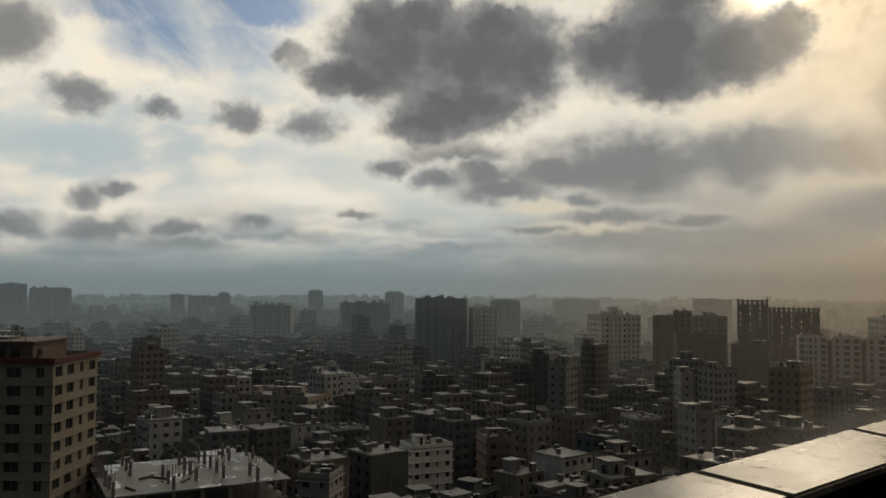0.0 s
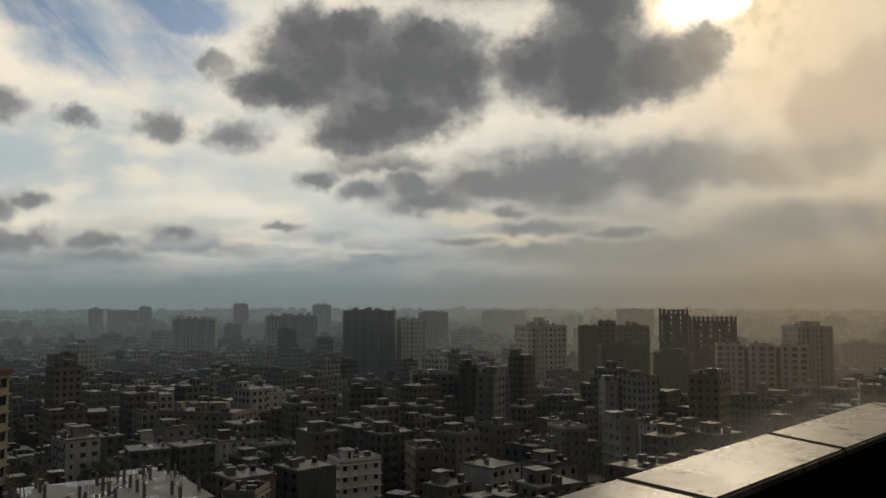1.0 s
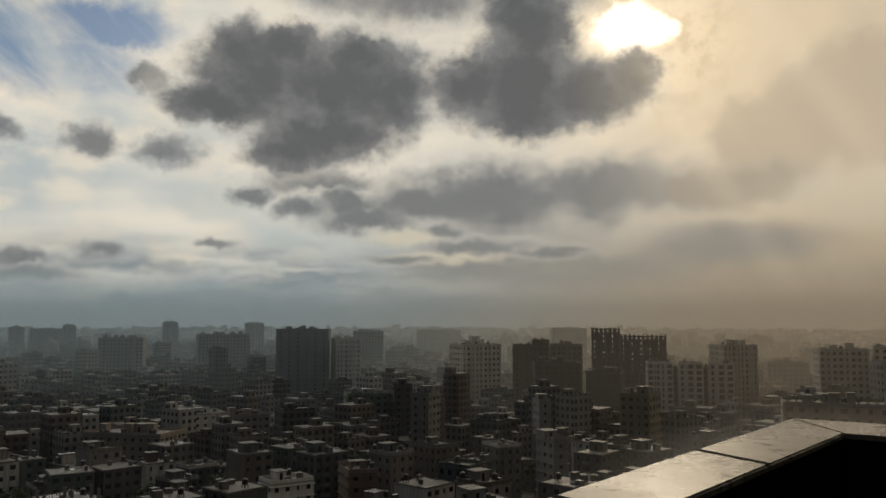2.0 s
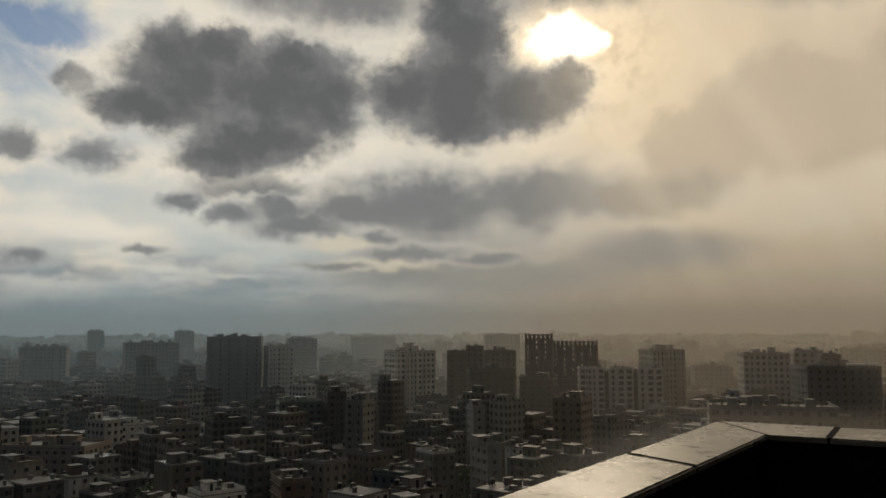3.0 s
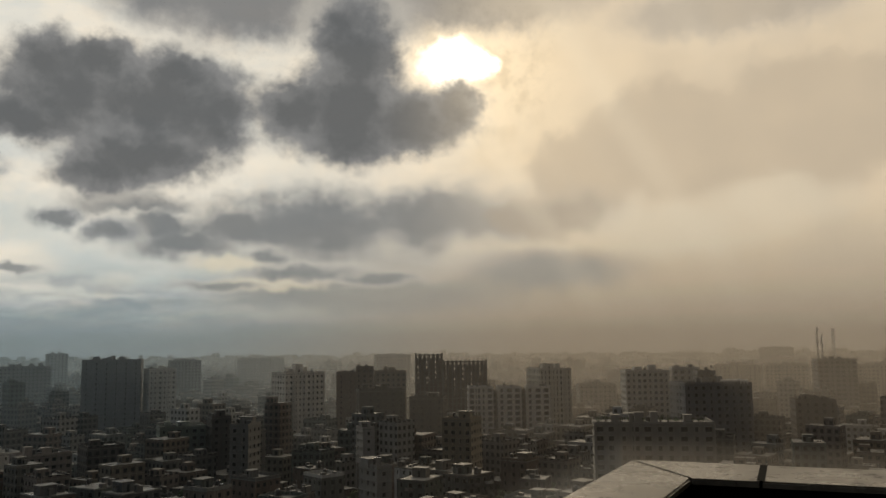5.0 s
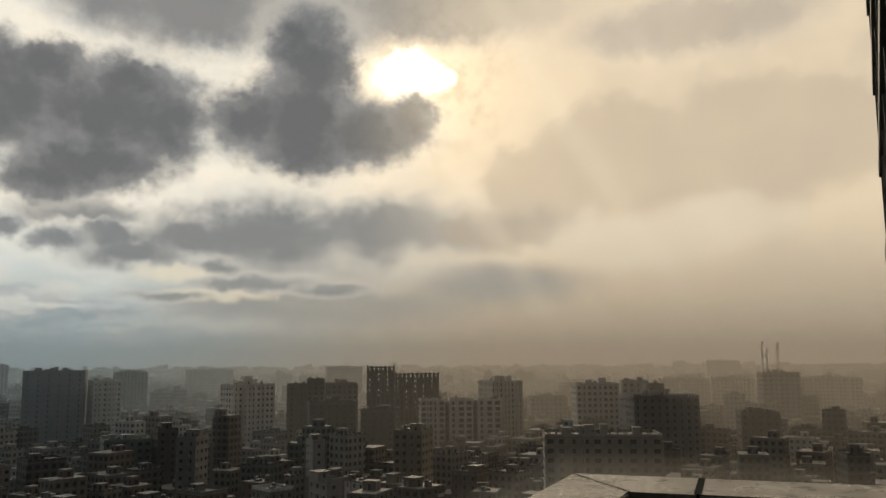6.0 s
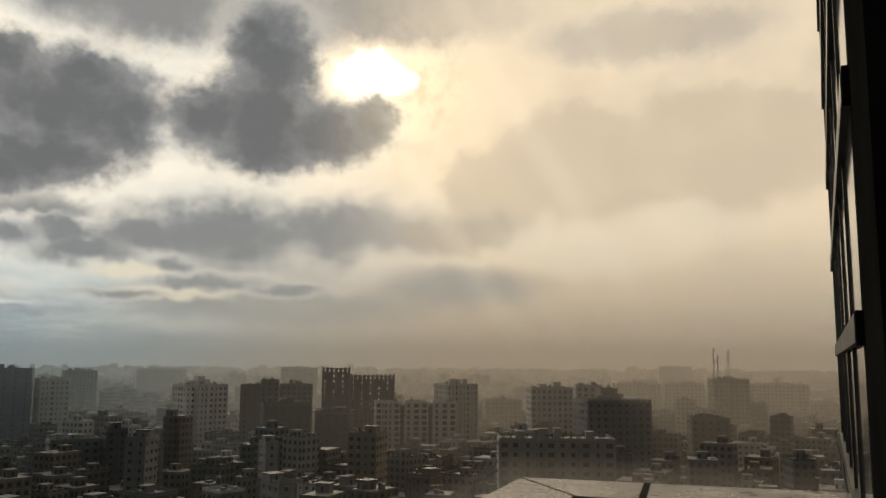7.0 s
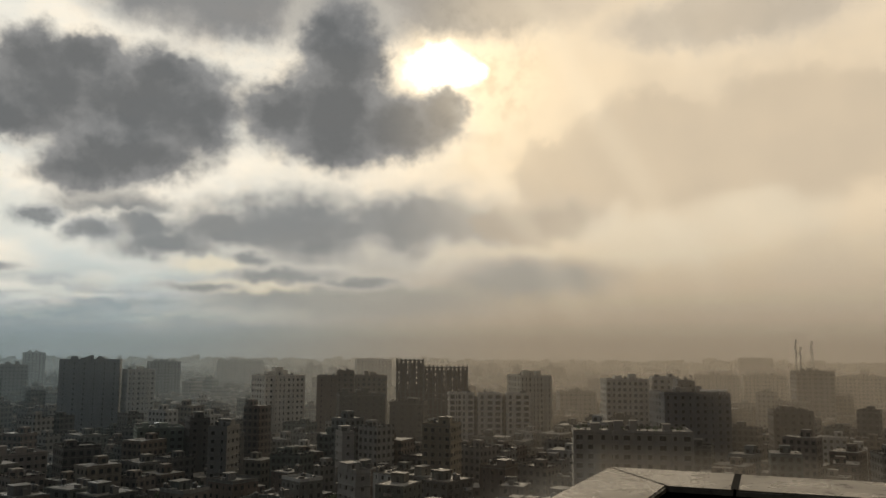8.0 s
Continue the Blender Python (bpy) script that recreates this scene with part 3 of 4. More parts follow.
def house(w, d, floors, paint, bay=3.0, ww=1.5, wh=1.35, singles=False, balconies=0, head=True, tanks=1, z0=0.6, seed=1, roof_mat=None, name="apartment_house", extra=0.0):
    """A flat-roofed concrete house on a w x d plan: wall, windows, roof, parapet, stair head, water tanks, balconies."""
    rnd = random.Random(seed)
    root = new(name)
    wall, rows = Shape(), [[] for _ in range(floors)]
    sides = ((Matrix.Translation((0, -d / 2, 0)), w, False), (Matrix.Translation((w / 2, 0, 0)) @ Matrix.Rotation(radians(90), 4, "Z"), d, False),
             (Matrix.Translation((0, d / 2, 0)) @ Matrix.Rotation(radians(180), 4, "Z"), w, True), (Matrix.Translation((-w / 2, 0, 0)) @ Matrix.Rotation(radians(-90), 4, "Z"), d, False))
    for m, width, blank in sides:
        wall_side(wall, rows, m, width, floors, bay, ww, wh, z0, blank)
    top = z0 + floors * STOREY
    ring = Shape()
    for z in (0.0, 0.1):
        for g in (0.4, -0.12):
            ring.v += [(-w / 2 - g, -d / 2 - g, z), (w / 2 + g, -d / 2 - g, z), (w / 2 + g, d / 2 + g, z), (-w / 2 - g, d / 2 + g, z)]
    for k in range(4):
        j = (k + 1) % 4
        ring.f += [(k, j, 8 + j, 8 + k), (8 + k, 8 + j, 12 + j, 12 + k), (j, k, 4 + k, 4 + j)]
    ring.tone = [0.0] * 12
    heights = [z0 + k * STOREY + 0.95 + wh + 0.12 for k in range(floors)]
    if name == "apartment_block":
        ring = ring.mesh("sunshade", paint)
        for z in heights:
            moved(part("sunshade", ring, None, root), 0, 0, z)
    part("wall", wall, paint, root)
    shared = {}
    s = Shape()
    for row in rows:
        for m, a, b, sill, hd, q in row:
            def P(x, y, z):
                return tuple(m @ Vector((x, y, z)))
            if singles:
                key = round(b - a, 3)
                if key not in shared:
                    o, h2 = Shape(), hd - sill
                    o.quad((-key / 2, 0, 0), (key / 2, 0, 0), (key / 2, 0, h2), (-key / 2, 0, h2))
                    g = Shape()
                    for x0, x1, za, zb in ((-key / 2, key / 2, 0, 0.06), (-key / 2, key / 2, h2 - 0.06, h2), (-key / 2, -key / 2 + 0.06, 0.06, h2 - 0.06),
                                           (key / 2 - 0.06, key / 2, 0.06, h2 - 0.06), (-0.03, 0.03, 0.06, h2 - 0.06)):
                        g.box(x0, x1, -0.05, -0.004, za, zb)
                    shared[key] = (o.mesh("window", M_PANE), g.mesh("window_frame", M_FRAME))
                win = part("window", shared[key][0], None, root)
                win.matrix_basis = m @ Matrix.Translation(((a + b) / 2, q, sill))
                part("window_frame", shared[key][1], None, win)
            else:
                s.quad(P(a, q - 0.01, sill), P(b, q - 0.01, sill), P(b, q - 0.01, hd), P(a, q - 0.01, hd))
                c = (a + b) / 2
                s.box(c - 0.03, c + 0.03, q - 0.06, q - 0.02, sill, hd, m)
    if not singles:
        part("windows", s, M_PANE, root)["kind"] = "stuff"
    r = Shape()
    r.box(-w / 2 - 0.2, w / 2 + 0.2, -d / 2 - 0.2, d / 2 + 0.2, top, top + 0.18)
    part("roof", r, roof_mat or M_ROOF, root)
    p, ph, th = Shape(), (0.95 if name == "apartment_block" or rnd.random() < 0.55 else 0.18), 0.14
    zt = top + 0.18
    for x0, x1, y0, y1 in ((-w / 2, w / 2, -d / 2, -d / 2 + th), (-w / 2, w / 2, d / 2 - th, d / 2), (-w / 2, -w / 2 + th, -d / 2 + th, d / 2 - th), (w / 2 - th, w / 2, -d / 2 + th, d / 2 - th)):
        p.box(x0, x1, y0, y1, zt, zt + ph)
    part("roof_parapet", p, paint, root)
    hx, hy = rnd.uniform(-0.22, 0.22) * w, rnd.uniform(-0.2, 0.25) * d
    if head:
        hw, hd2, hh = rnd.uniform(2.6, 5.2), rnd.uniform(2.6, 4.8), rnd.uniform(2.2, 3.2) + extra
        b = Shape()
        b.box(hx - hw / 2, hx + hw / 2, hy - hd2 / 2, hy + hd2 / 2, zt, zt + hh)
        stair = part("stair_head", b, paint, root)
        c = Shape()
        c.box(hx - hw / 2 - 0.35, hx + hw / 2 + 0.35, hy - hd2 / 2 - 0.35, hy + hd2 / 2 + 0.35, zt + hh, zt + hh + 0.15)
        part("stair_roof", c, M_SITE, stair)
        o = Shape()
        o.box(hx - 0.45, hx + 0.45, hy - hd2 / 2 - 0.03, hy - hd2 / 2 - 0.002, zt, zt + 2.0)
        part("door", o, M_PANE, stair)
    for k in range(tanks):
        tx, ty = (rnd.uniform(-0.4, 0.4) * w, rnd.uniform(-0.4, 0.4) * d)
        if head and abs(tx - hx) < 3.6 and abs(ty - hy) < 3.4:
            tx = hx + (3.8 if hx < 0 else -3.8)
        t = Shape()
        for ox, oy in ((-0.5, -0.5), (0.5, -0.5), (0.5, 0.5), (-0.5, 0.5)):
            t.box(tx + ox - 0.08, tx + ox + 0.08, ty + oy - 0.08, ty + oy + 0.08, zt, zt + 0.7)
        t.tube((tx, ty, zt + 0.7), (tx, ty, zt + 2.0), 0.72, 0.72, 12)
        t.tube((tx, ty, zt + 2.0), (tx, ty, zt + 2.3), 0.72, 0.25, 12)
        part("water_tank", t, M_TANK, root)
    for k in range(rnd.choice((2, 3, 4))):
        cx, cy = rnd.uniform(-0.38, 0.38) * w, rnd.uniform(-0.38, 0.38) * d
        kw, kd, kh = rnd.uniform(0.6, 2.4), rnd.uniform(0.5, 1.6), rnd.uniform(0.5, 2.1)
        c = Shape()
        c.box(cx - kw / 2, cx + kw / 2, cy - kd / 2, cy + kd / 2, zt, zt + kh)
        c.box(cx - kw / 2 - 0.15, cx + kw / 2 + 0.15, cy - kd / 2 - 0.15, cy + kd / 2 + 0.15, zt + kh, zt + kh + 0.06)
        part("roof_shed", c, M_SITE, root)
    c = Shape()
    cx, cy = rnd.uniform(-0.4, 0.4) * w, rnd.uniform(-0.4, 0.4) * d
    c.tube((cx, cy, zt), (cx, cy, zt + rnd.uniform(2.5, 5)), 0.05, 0.04, 5)
    part("roof_pole", c, M_STEEL, root)
    for k in range(floors if balconies else 0):
        for i in range(balconies):
            c = (i + 0.5) / balconies * w - w / 2
            bw = min(3.2, w / balconies * 0.75)
            za = z0 + k * STOREY
            b = Shape()
            b.box(c - bw / 2, c + bw / 2, -d / 2 - 1.15, -d / 2 - 0.36, za - 0.02, za + 0.12)
            b.box(c - bw / 2, c + bw / 2, -d / 2 - 1.15, -d / 2 - 1.07, za + 0.12, za + 0.95)
            b.box(c - bw / 2, c - bw / 2 + 0.08, -d / 2 - 1.07, -d / 2 - 0.02, za + 0.12, za + 0.95)
            b.box(c + bw / 2 - 0.08, c + bw / 2, -d / 2 - 1.07, -d / 2 - 0.02, za + 0.12, za + 0.95)
            part("balcony", b, paint, root)
    return root


def wall_of(root):
    return next(c for c in root.children if c.name.startswith("wall"))


TAKEN = []                      # plan circles that the fill must keep clear


def sited(left0, left1, top_up, dist, turn, depth):
    """Width, height, pose for a block that fills the given span of headings, with its roofline at the given angle of sight."""
    mid = (left0 + left1) / 2
    span = 2 * dist * math.tan(radians(abs(left0 - left1) / 2))
    t = abs(radians(turn))
    w = max(5.0, (span - depth * math.sin(t)) / math.cos(t))
    height = EYE + dist * math.tan(radians(top_up))
    c = heading(mid, dist + depth / 2 * math.cos(t))
    TAKEN.append((c.x, c.y, 0.5 * math.hypot(w, depth) + 3))
    return w, height, Matrix.Translation(c) @ Matrix.Rotation(radians(mid + turn), 4, "Z")


def tower(label, left0, left1, top_up, dist, turn=0, depth=16, colour=(0.3, 0.29, 0.27), bay=3.0, ww=1.5, wh=1.35, singles=False, balconies=0, head=True, tanks=1, seed=1, category="apartment block", extra=0.0, roof_mat=None, piers=0):
    w, height, m = sited(left0, left1, top_up, dist, turn, depth)
    floors = max(1, int((height - 1.15) / STOREY))
    z0 = height - 1.13 - floors * STOREY
    if z0 < 0.2:
        floors -= 1
        z0 += STOREY
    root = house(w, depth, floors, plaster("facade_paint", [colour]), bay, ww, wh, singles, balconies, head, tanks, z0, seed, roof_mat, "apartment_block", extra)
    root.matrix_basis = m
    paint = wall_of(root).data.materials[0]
    top = z0 + floors * STOREY
    for k in range(piers + 1 if piers else 0):
        s = Shape()
        x = -w / 2 + 0.3 + (w - 0.6) * k / piers
        s.box(x - 0.3, x + 0.3, -depth / 2 - 0.85, -depth / 2 - 0.41, 0, top + 0.9)
        part("pier", s, paint, root)
    rnd = random.Random(seed + 70)
    for k in range(int(w / 9) if w > 14 else 0):
        hw, hh = rnd.uniform(2.2, 4.0), rnd.uniform(1.3, 3.0)
        x, y = -w / 2 + 3 + (w - 6) * (k + rnd.random() * 0.6) / max(1, int(w / 9)), rnd.uniform(-0.25, 0.1) * depth
        s = Shape()
        s.box(x - hw / 2, x + hw / 2, y - 1.6, y + 1.6, top + 0.181, top + 0.95 + hh)
        s.box(x - hw / 2 - 0.2, x + hw / 2 + 0.2, y - 1.8, y + 1.8, top + 0.95 + hh, top + 1.07 + hh)
        part("lift_head", s, paint, root)
    return tagged(root, label, category)


def unfinished(left0, left1, top_up, dist, turn, depth, open_from, label):
    """A bare concrete frame: slabs, columns, brick infill below, open bays above, starter bars on top."""
    w, height, m = sited(left0, left1, top_up, dist, turn, depth)
    root = tagged(new("unfinished_tower"), label, "building site")
    root.matrix_basis = m
    floors = int(height / STOREY)
    z0 = height - floors * STOREY
    slab = Shape()
    slab.box(-w / 2, w / 2, -depth / 2, depth / 2, -0.4, 0.0)
    slab = slab.mesh("floor_slab", M_CONC)
    for k in range(floors + 1):
        moved(part("floor_slab", slab, None, root), 0, 0, z0 + k * STOREY)
    n = max(3, round(w / 2.7))
    col = Shape()
    col.box(-0.3, 0.3, -0.3, 0.3, 0, height + 0.6)
    col = col.mesh("column", M_CONC)
    bars = Shape()
    for ox, oy in ((-0.2, -0.2), (0.2, -0.2), (0.2, 0.2), (-0.2, 0.2)):
        bars.tube((ox, oy, 0), (ox * 1.3, oy * 1.2, 1.2), 0.03, 0.03, 5)
    bars = bars.mesh("starter_bar", M_RUST)
    for i in range(n + 1):
        for y in (-depth / 2 + 0.4, 0.0, depth / 2 - 0.4):
            c = moved(part("column", col, None, root), -w / 2 + 0.36 + (w - 0.72) * i / n, y, 0)
            if i % 4 == 0 and y < -1:
                moved(part("starter_bar", bars, None, c), 0, 0, height + 0.6)
    step = (w - 0.72) / n
    panel, holed = Shape(), Shape()
    a, b = step / 2 - 0.36, 0.42
    panel.box(-a, a, -0.1, 0.1, 0, STOREY - 0.4)
    for x0, x1, za, zb in ((-a, -b, 0, STOREY - 0.4), (b, a, 0, STOREY - 0.4), (-b, b, 0, 0.7), (-b, b, 2.35, STOREY - 0.4)):
        holed.box(x0, x1, -0.1, 0.1, za, zb)
    panel, holed = panel.mesh("brick_infill", M_BRICK), holed.mesh("brick_infill", M_BRICK)
    rnd = random.Random(int(dist))
    for k in range(floors):
        for i in range(n):
            x = -w / 2 + 0.36 + step * (i + 0.5)
            opened = k == floors - 1 or (k >= open_from and i % 4 in (0, 2) and (k + i) % 5)
            for y in (-depth / 2 + 0.4, 0.0, depth / 2 - 0.4):
                moved(part("brick_infill", holed if opened or rnd.random() < 0.06 else panel, None, root), x, y, z0 + k * STOREY)
    return root


# blocks that can be told apart, nearest first
WHITE, CREAM, GREY, BROWN = (0.66, 0.65, 0.61), (0.40, 0.35, 0.26), (0.22, 0.22, 0.22), (0.22, 0.17, 0.14)
BLOCK = tower("cream apartment block with rows of dark windows and ledges", 32.0, 22.1, -4.3, 158, -28, 17, (0.22, 0.205, 0.17), 4.1, 2.5, 1.75, True, 0, True, 2, 3, extra=1.0)
def cream_crown():
    """Set-back upper storey, dark red cornice and roof frames of the cream block."""
    root = BLOCK
    zt = EYE + 158 * math.tan(radians(-4.3))
    w = max(v[0] for v in wall_of(root).bound_box) * 2
    red = plaster("dark_red_band", [(0.09, 0.03, 0.028)])
    s = Shape()
    for x0, x1, y0, y1 in ((-w / 2 - 0.5, w / 2 + 0.5, -9.0, -8.55), (w / 2 + 0.05, w / 2 + 0.5, -8.55, 8.6), (-w / 2 - 0.5, w / 2 + 0.5, 8.6, 9.0), (-w / 2 - 0.5, -w / 2 - 0.05, -8.55, 8.6)):
        s.box(x0, x1, y0, y1, zt - 0.9, zt + 0.05)
    part("cornice", s, red, root, "dark red painted cornice band")
    s = Shape()
    s.box(-w / 2 + 2, w / 2 - 5, -5.5, 6.5, zt - 0.9, zt + 2.3)
    s.box(-w / 2 + 1.4, w / 2 - 4.4, -6.3, 7.1, zt + 2.3, zt + 2.6)
    up = part("upper_storey", s, M_BRICK, root, "dark set-back upper storey under a flat canopy")
    for k in range(5):
        o = Shape()
        x = -w / 2 + 4 + k * (w - 12) / 4
        o.box(x - 0.8, x + 0.8, -5.56, -5.503, zt - 0.3, zt + 1.5)
        part("window", o, M_PANE, up)
    for k in range(7):
        o = Shape()
        x = -w / 2 + 2 + k * (w - 8) / 6
        o.box(x - 0.07, x + 0.07, -6.2, -6.06, zt + 2.6, zt + 4.0)
        part("rail_post", o, M_FRAME, root)
    o = Shape()
    o.box(-w / 2 + 1.9, w / 2 - 5.9, -6.22, -6.04, zt + 4.0, zt + 4.14)
    part("roof_rail", o, M_FRAME, root)


tower("small white apartment house with wet flat roof", 2.9, -0.75, -10.4, 235, 24, 9, WHITE, 2.6, 1.2, 1.3, True, 0, True, 1, 8)
cream_crown()
tower("beige six-storey apartment house with balconies", 13.8, 7.5, -7.1, 335, -32, 18, (0.33, 0.28, 0.23), 3.0, 1.5, 1.35, True, 3, True, 2, 5)
tower("grey apartment house with white window surrounds", 5.7, 2.2, -6.2, 380, 20, 13, (0.28, 0.26, 0.24), 2.8, 1.5, 1.4, True, 0, True, 1, 6)
tower("white apartment house with stained walls", 7.6, 5.1, -6.0, 400, 18, 12, WHITE, 3.0, 1.2, 1.2, False, 0, True, 1, 7)
tower("green-grey apartment house with long balconies", -2.6, -5.7, -4.9, 400, 8, 14, (0.20, 0.23, 0.19), 3.0, 1.7, 1.4, False, 3, True, 1, 9)
tower("narrow dark apartment block", -5.7, -7.3, -4.35, 395, 12, 12, (0.10, 0.095, 0.09), 3.0, 1.4, 1.3, False, 0, True, 1, 10)
tower("low flat-roofed house near the building site", 9.7, 6.6, -12.2, 180, -20, 9, (0.27, 0.26, 0.25), 3.0, 1.5, 1.3, True, 0, False, 1, 11)
tower("dark brick apartment house with wet roof", -2.3, -5.0, -9.9, 240, 15, 12, (0.20, 0.15, 0.12), 3.0, 1.4, 1.3, True, 0, True, 2, 12)
tower("weathered pale apartment house", -7.4, -9.5, -5.3, 360, 30, 12, (0.22, 0.21, 0.19), 2.8, 1.4, 1.3, False, 2, True, 1, 13)
tower("pale grey apartment house with narrow front", -15.6, -17.8, -7.8, 260, 30, 11, (0.21, 0.21, 0.205), 3.0, 1.2, 1.3, True, 0, True, 1, 14)
tower("tan apartment house with dark balcony bays", -21.2, -23.9, -4.8, 330, -20, 13, (0.24, 0.21, 0.16), 2.7, 1.5, 1.5, True, 2, True, 1, 15)
tower("small white house among low roofs", -15.5, -16.6, -5.3, 340, 20, 8, (0.30, 0.29, 0.275), 2.8, 1.1, 1.2, False, 0, True, 1, 16)
tower("pale apartment house with roof garden", -7.2, -9.2, -4.9, 330, -25, 11, (0.22, 0.215, 0.2), 2.8, 1.4, 1.3, False, 1, True, 1, 17)
tower("low office block with planted roof terrace", -31.0, -39.0, -5.05, 290, 5, 20, (0.30, 0.28, 0.25), 3.6, 2.2, 1.6, True, 0, True, 2, 18, "office block", piers=6)
tower("grey office tower with a white roof rail", -36.2, -41.4, -2.5, 400, 22, 20, (0.20, 0.20, 0.20), 3.4, 1.3, 1.4, False, 0, True, 2, 19, "office block")
tower("taller core of the grey office block", -37.8, -39.2, -1.75, 412, 10, 12, (0.17, 0.17, 0.17), 3.4, 0.9, 1.2, False, 0, False, 1, 20, "office block")
tower("white apartment tower with deep balconies", -33.1, -36.3, -1.72, 460, 12, 16, (0.6, 0.57, 0.51), 2.8, 1.6, 1.5, False, 3, True, 2, 21, piers=4)
tower("white apartment tower with roof tanks", -36.3, -38.2, -1.55, 470, 6, 16, (0.6, 0.57, 0.51), 2.8, 1.6, 1.5, False, 1, True, 1, 22, piers=2)
for a, b, sd in ((-22.9, -24.68, 31), (-24.86, -26.58, 32), (-26.76, -28.5, 33)):
    tower("white residential tower with a gridded front of wide windows", a, b, -2.75, 465, 4, 15, (0.70, 0.66, 0.59), 3.3, 2.6, 2.0, False, 0, False, 1, sd, piers=3)
# added set-back core; the shade of the recesses is put into its dark colour
tower("added core between the white residential towers, painted dark as recess shade", -23.3, -28.3, -3.05, 469, 4, 12, (0.16, 0.15, 0.135), 2.4, 1.2, 1.6, False, 0, False, 1, 63)
tower("white residential tower with tall narrow windows", -26.9, -29.9, -1.55, 488, 24, 20, (0.58, 0.55, 0.48), 2.2, 1.0, 1.9, False, 0, True, 2, 34, piers=5)
tower("white apartment tower with ledges and stair head", -9.8, -13.3, -1.62, 480, 30, 15, (0.68, 0.64, 0.57), 2.7, 1.3, 1.4, False, 2, True, 1, 35, extra=2.5, piers=4)
# two near-black blocks, added to fill the dark mass under the towers
tower("near-black added block below the brown towers", -15.4, -18.7, -2.85, 452, 8, 14, (0.07, 0.066, 0.06), 3.6, 1.3, 1.2, False, 0, True, 2, 61)
tower("near-black added block below the unfinished tower", -19.0, -21.6, -3.4, 440, -10, 14, (0.06, 0.058, 0.055), 3.6, 1.3, 1.2, False, 0, True, 1, 62)
tower("brown apartment tower with blank side wall", -14.1, -15.4, -1.66, 515, 0, 15, BROWN, 5.0, 0.8, 1.0, False, 0, False, 1, 36)
tower("brown apartment tower with dark windows", -15.4, -16.6, -1.32, 520, 0, 16, (0.23, 0.19, 0.16), 3.2, 1.3, 1.3, False, 0, False, 1, 37)
tower("pale brown apartment tower with balconies", -16.6, -18.8, -1.62, 522, 4, 16, (0.42, 0.37, 0.30), 2.8, 1.5, 1.4, False, 2, True, 1, 38, piers=3)
unfinished(-19.4, -21.3, -0.55, 497, 0, 17, 11, "unfinished concrete tower with starter bars on its roof")
unfinished(-21.3, -24.3, -1.02, 499, 0, 14, 9, "unfinished concrete wing with open window bays")
tower("dark grey apartment tower with blank front", 1.9, -1.8, -0.62, 566, -6, 20, (0.23, 0.235, 0.24), 5.5, 0.9, 1.2, False, 0, True, 1, 40)
tower("pale apartment tower with ledges", -1.75, -3.75, -1.25, 562, 14, 15, (0.64, 0.63, 0.59), 2.6, 1.3, 1.3, False, 2, False, 1, 41, piers=4)
tower("grey apartment tower in the haze", -3.2, -5.3, -0.75, 900, 8, 22, GREY, 3.2, 1.5, 1.4, False, 0, True, 1, 42)
tower("wide grey block in the haze", -7.5, -10.6, -0.68, 1000, 5, 24, GREY, 3.4, 1.6, 1.4, False, 0, True, 1, 43)
tower("grey tower behind the brown blocks", -16.6, -19.1, -0.55, 850, 6, 22, GREY, 3.2, 1.6, 1.4, False, 0, True, 1, 44)
tower("wide apartment slab in the rain", -39.0, -42.0, -1.42, 760, 6, 18, (0.34, 0.31, 0.26), 3.2, 1.6, 1.4, False, 0, True, 1, 45, piers=5)
tower("pale apartment slab in the rain", -42.1, -44.8, -1.36, 770, 6, 18, (0.40, 0.37, 0.31), 3.0, 1.7, 1.4, False, 3, True, 1, 46, piers=5)
tower("dark office tower carrying antenna masts", -44.9, -47.5, -1.05, 640, 12, 22, (0.17, 0.165, 0.16), 3.2, 2.3, 1.5, False, 0, True, 1, 47, "office block")
tower("pale slab behind the mast tower", -47.0, -51.0, -1.35, 780, 4, 18, (0.36, 0.33, 0.28), 3.0, 1.7, 1.4, False, 3, True, 1, 48, piers=5)
tower("dark low block in front of the mast tower", -43.5, -46.2, -3.5, 430, 10, 16, (0.14, 0.13, 0.12), 3.2, 1.4, 1.3, False, 0, True, 2, 49)
tower("grey apartment block between towers", -30.2, -32.9, -2.6, 600, 10, 16, (0.26, 0.25, 0.23), 3.0, 1.6, 1.4, False, 2, True, 1, 50)
tower("wide brown slab far off", 7.1, 3.6, -0.96, 800, 8, 20, (0.2, 0.19, 0.18), 3.0, 1.5, 1.4, False, 0, True, 1, 51)
tower("long pale slab far off", 13.0, 10.1, -1.15, 780, -10, 18, (0.34, 0.32, 0.29), 3.0, 1.7, 1.4, False, 3, True, 1, 52, piers=5)
tower("grey tower in the haze", 18.1, 17.2, -0.45, 1150, 5, 18, GREY, 3.2, 1.5, 1.4, False, 0, True, 1, 53)
tower("low grey tower in the haze", 17.0, 15.1, -0.6, 1200, 5, 20, GREY, 3.2, 1.5, 1.4, False, 0, True, 1, 54)
tower("small grey tower in the haze", 15.1, 14.3, -0.35, 1400, 5, 18, GREY, 3.2, 1.5, 1.4, False, 0, True, 1, 55)
tower("square grey tower in the haze", 9.2, 8.2, -0.18, 1250, 5, 20, GREY, 3.2, 1.5, 1.4, False, 0, True, 1, 56)
tower("tall pale tower in the haze", 4.0, 2.7, -0.22, 1050, 5, 18, (0.3, 0.3, 0.3), 3.2, 1.5, 1.4, False, 0, True, 1, 57)
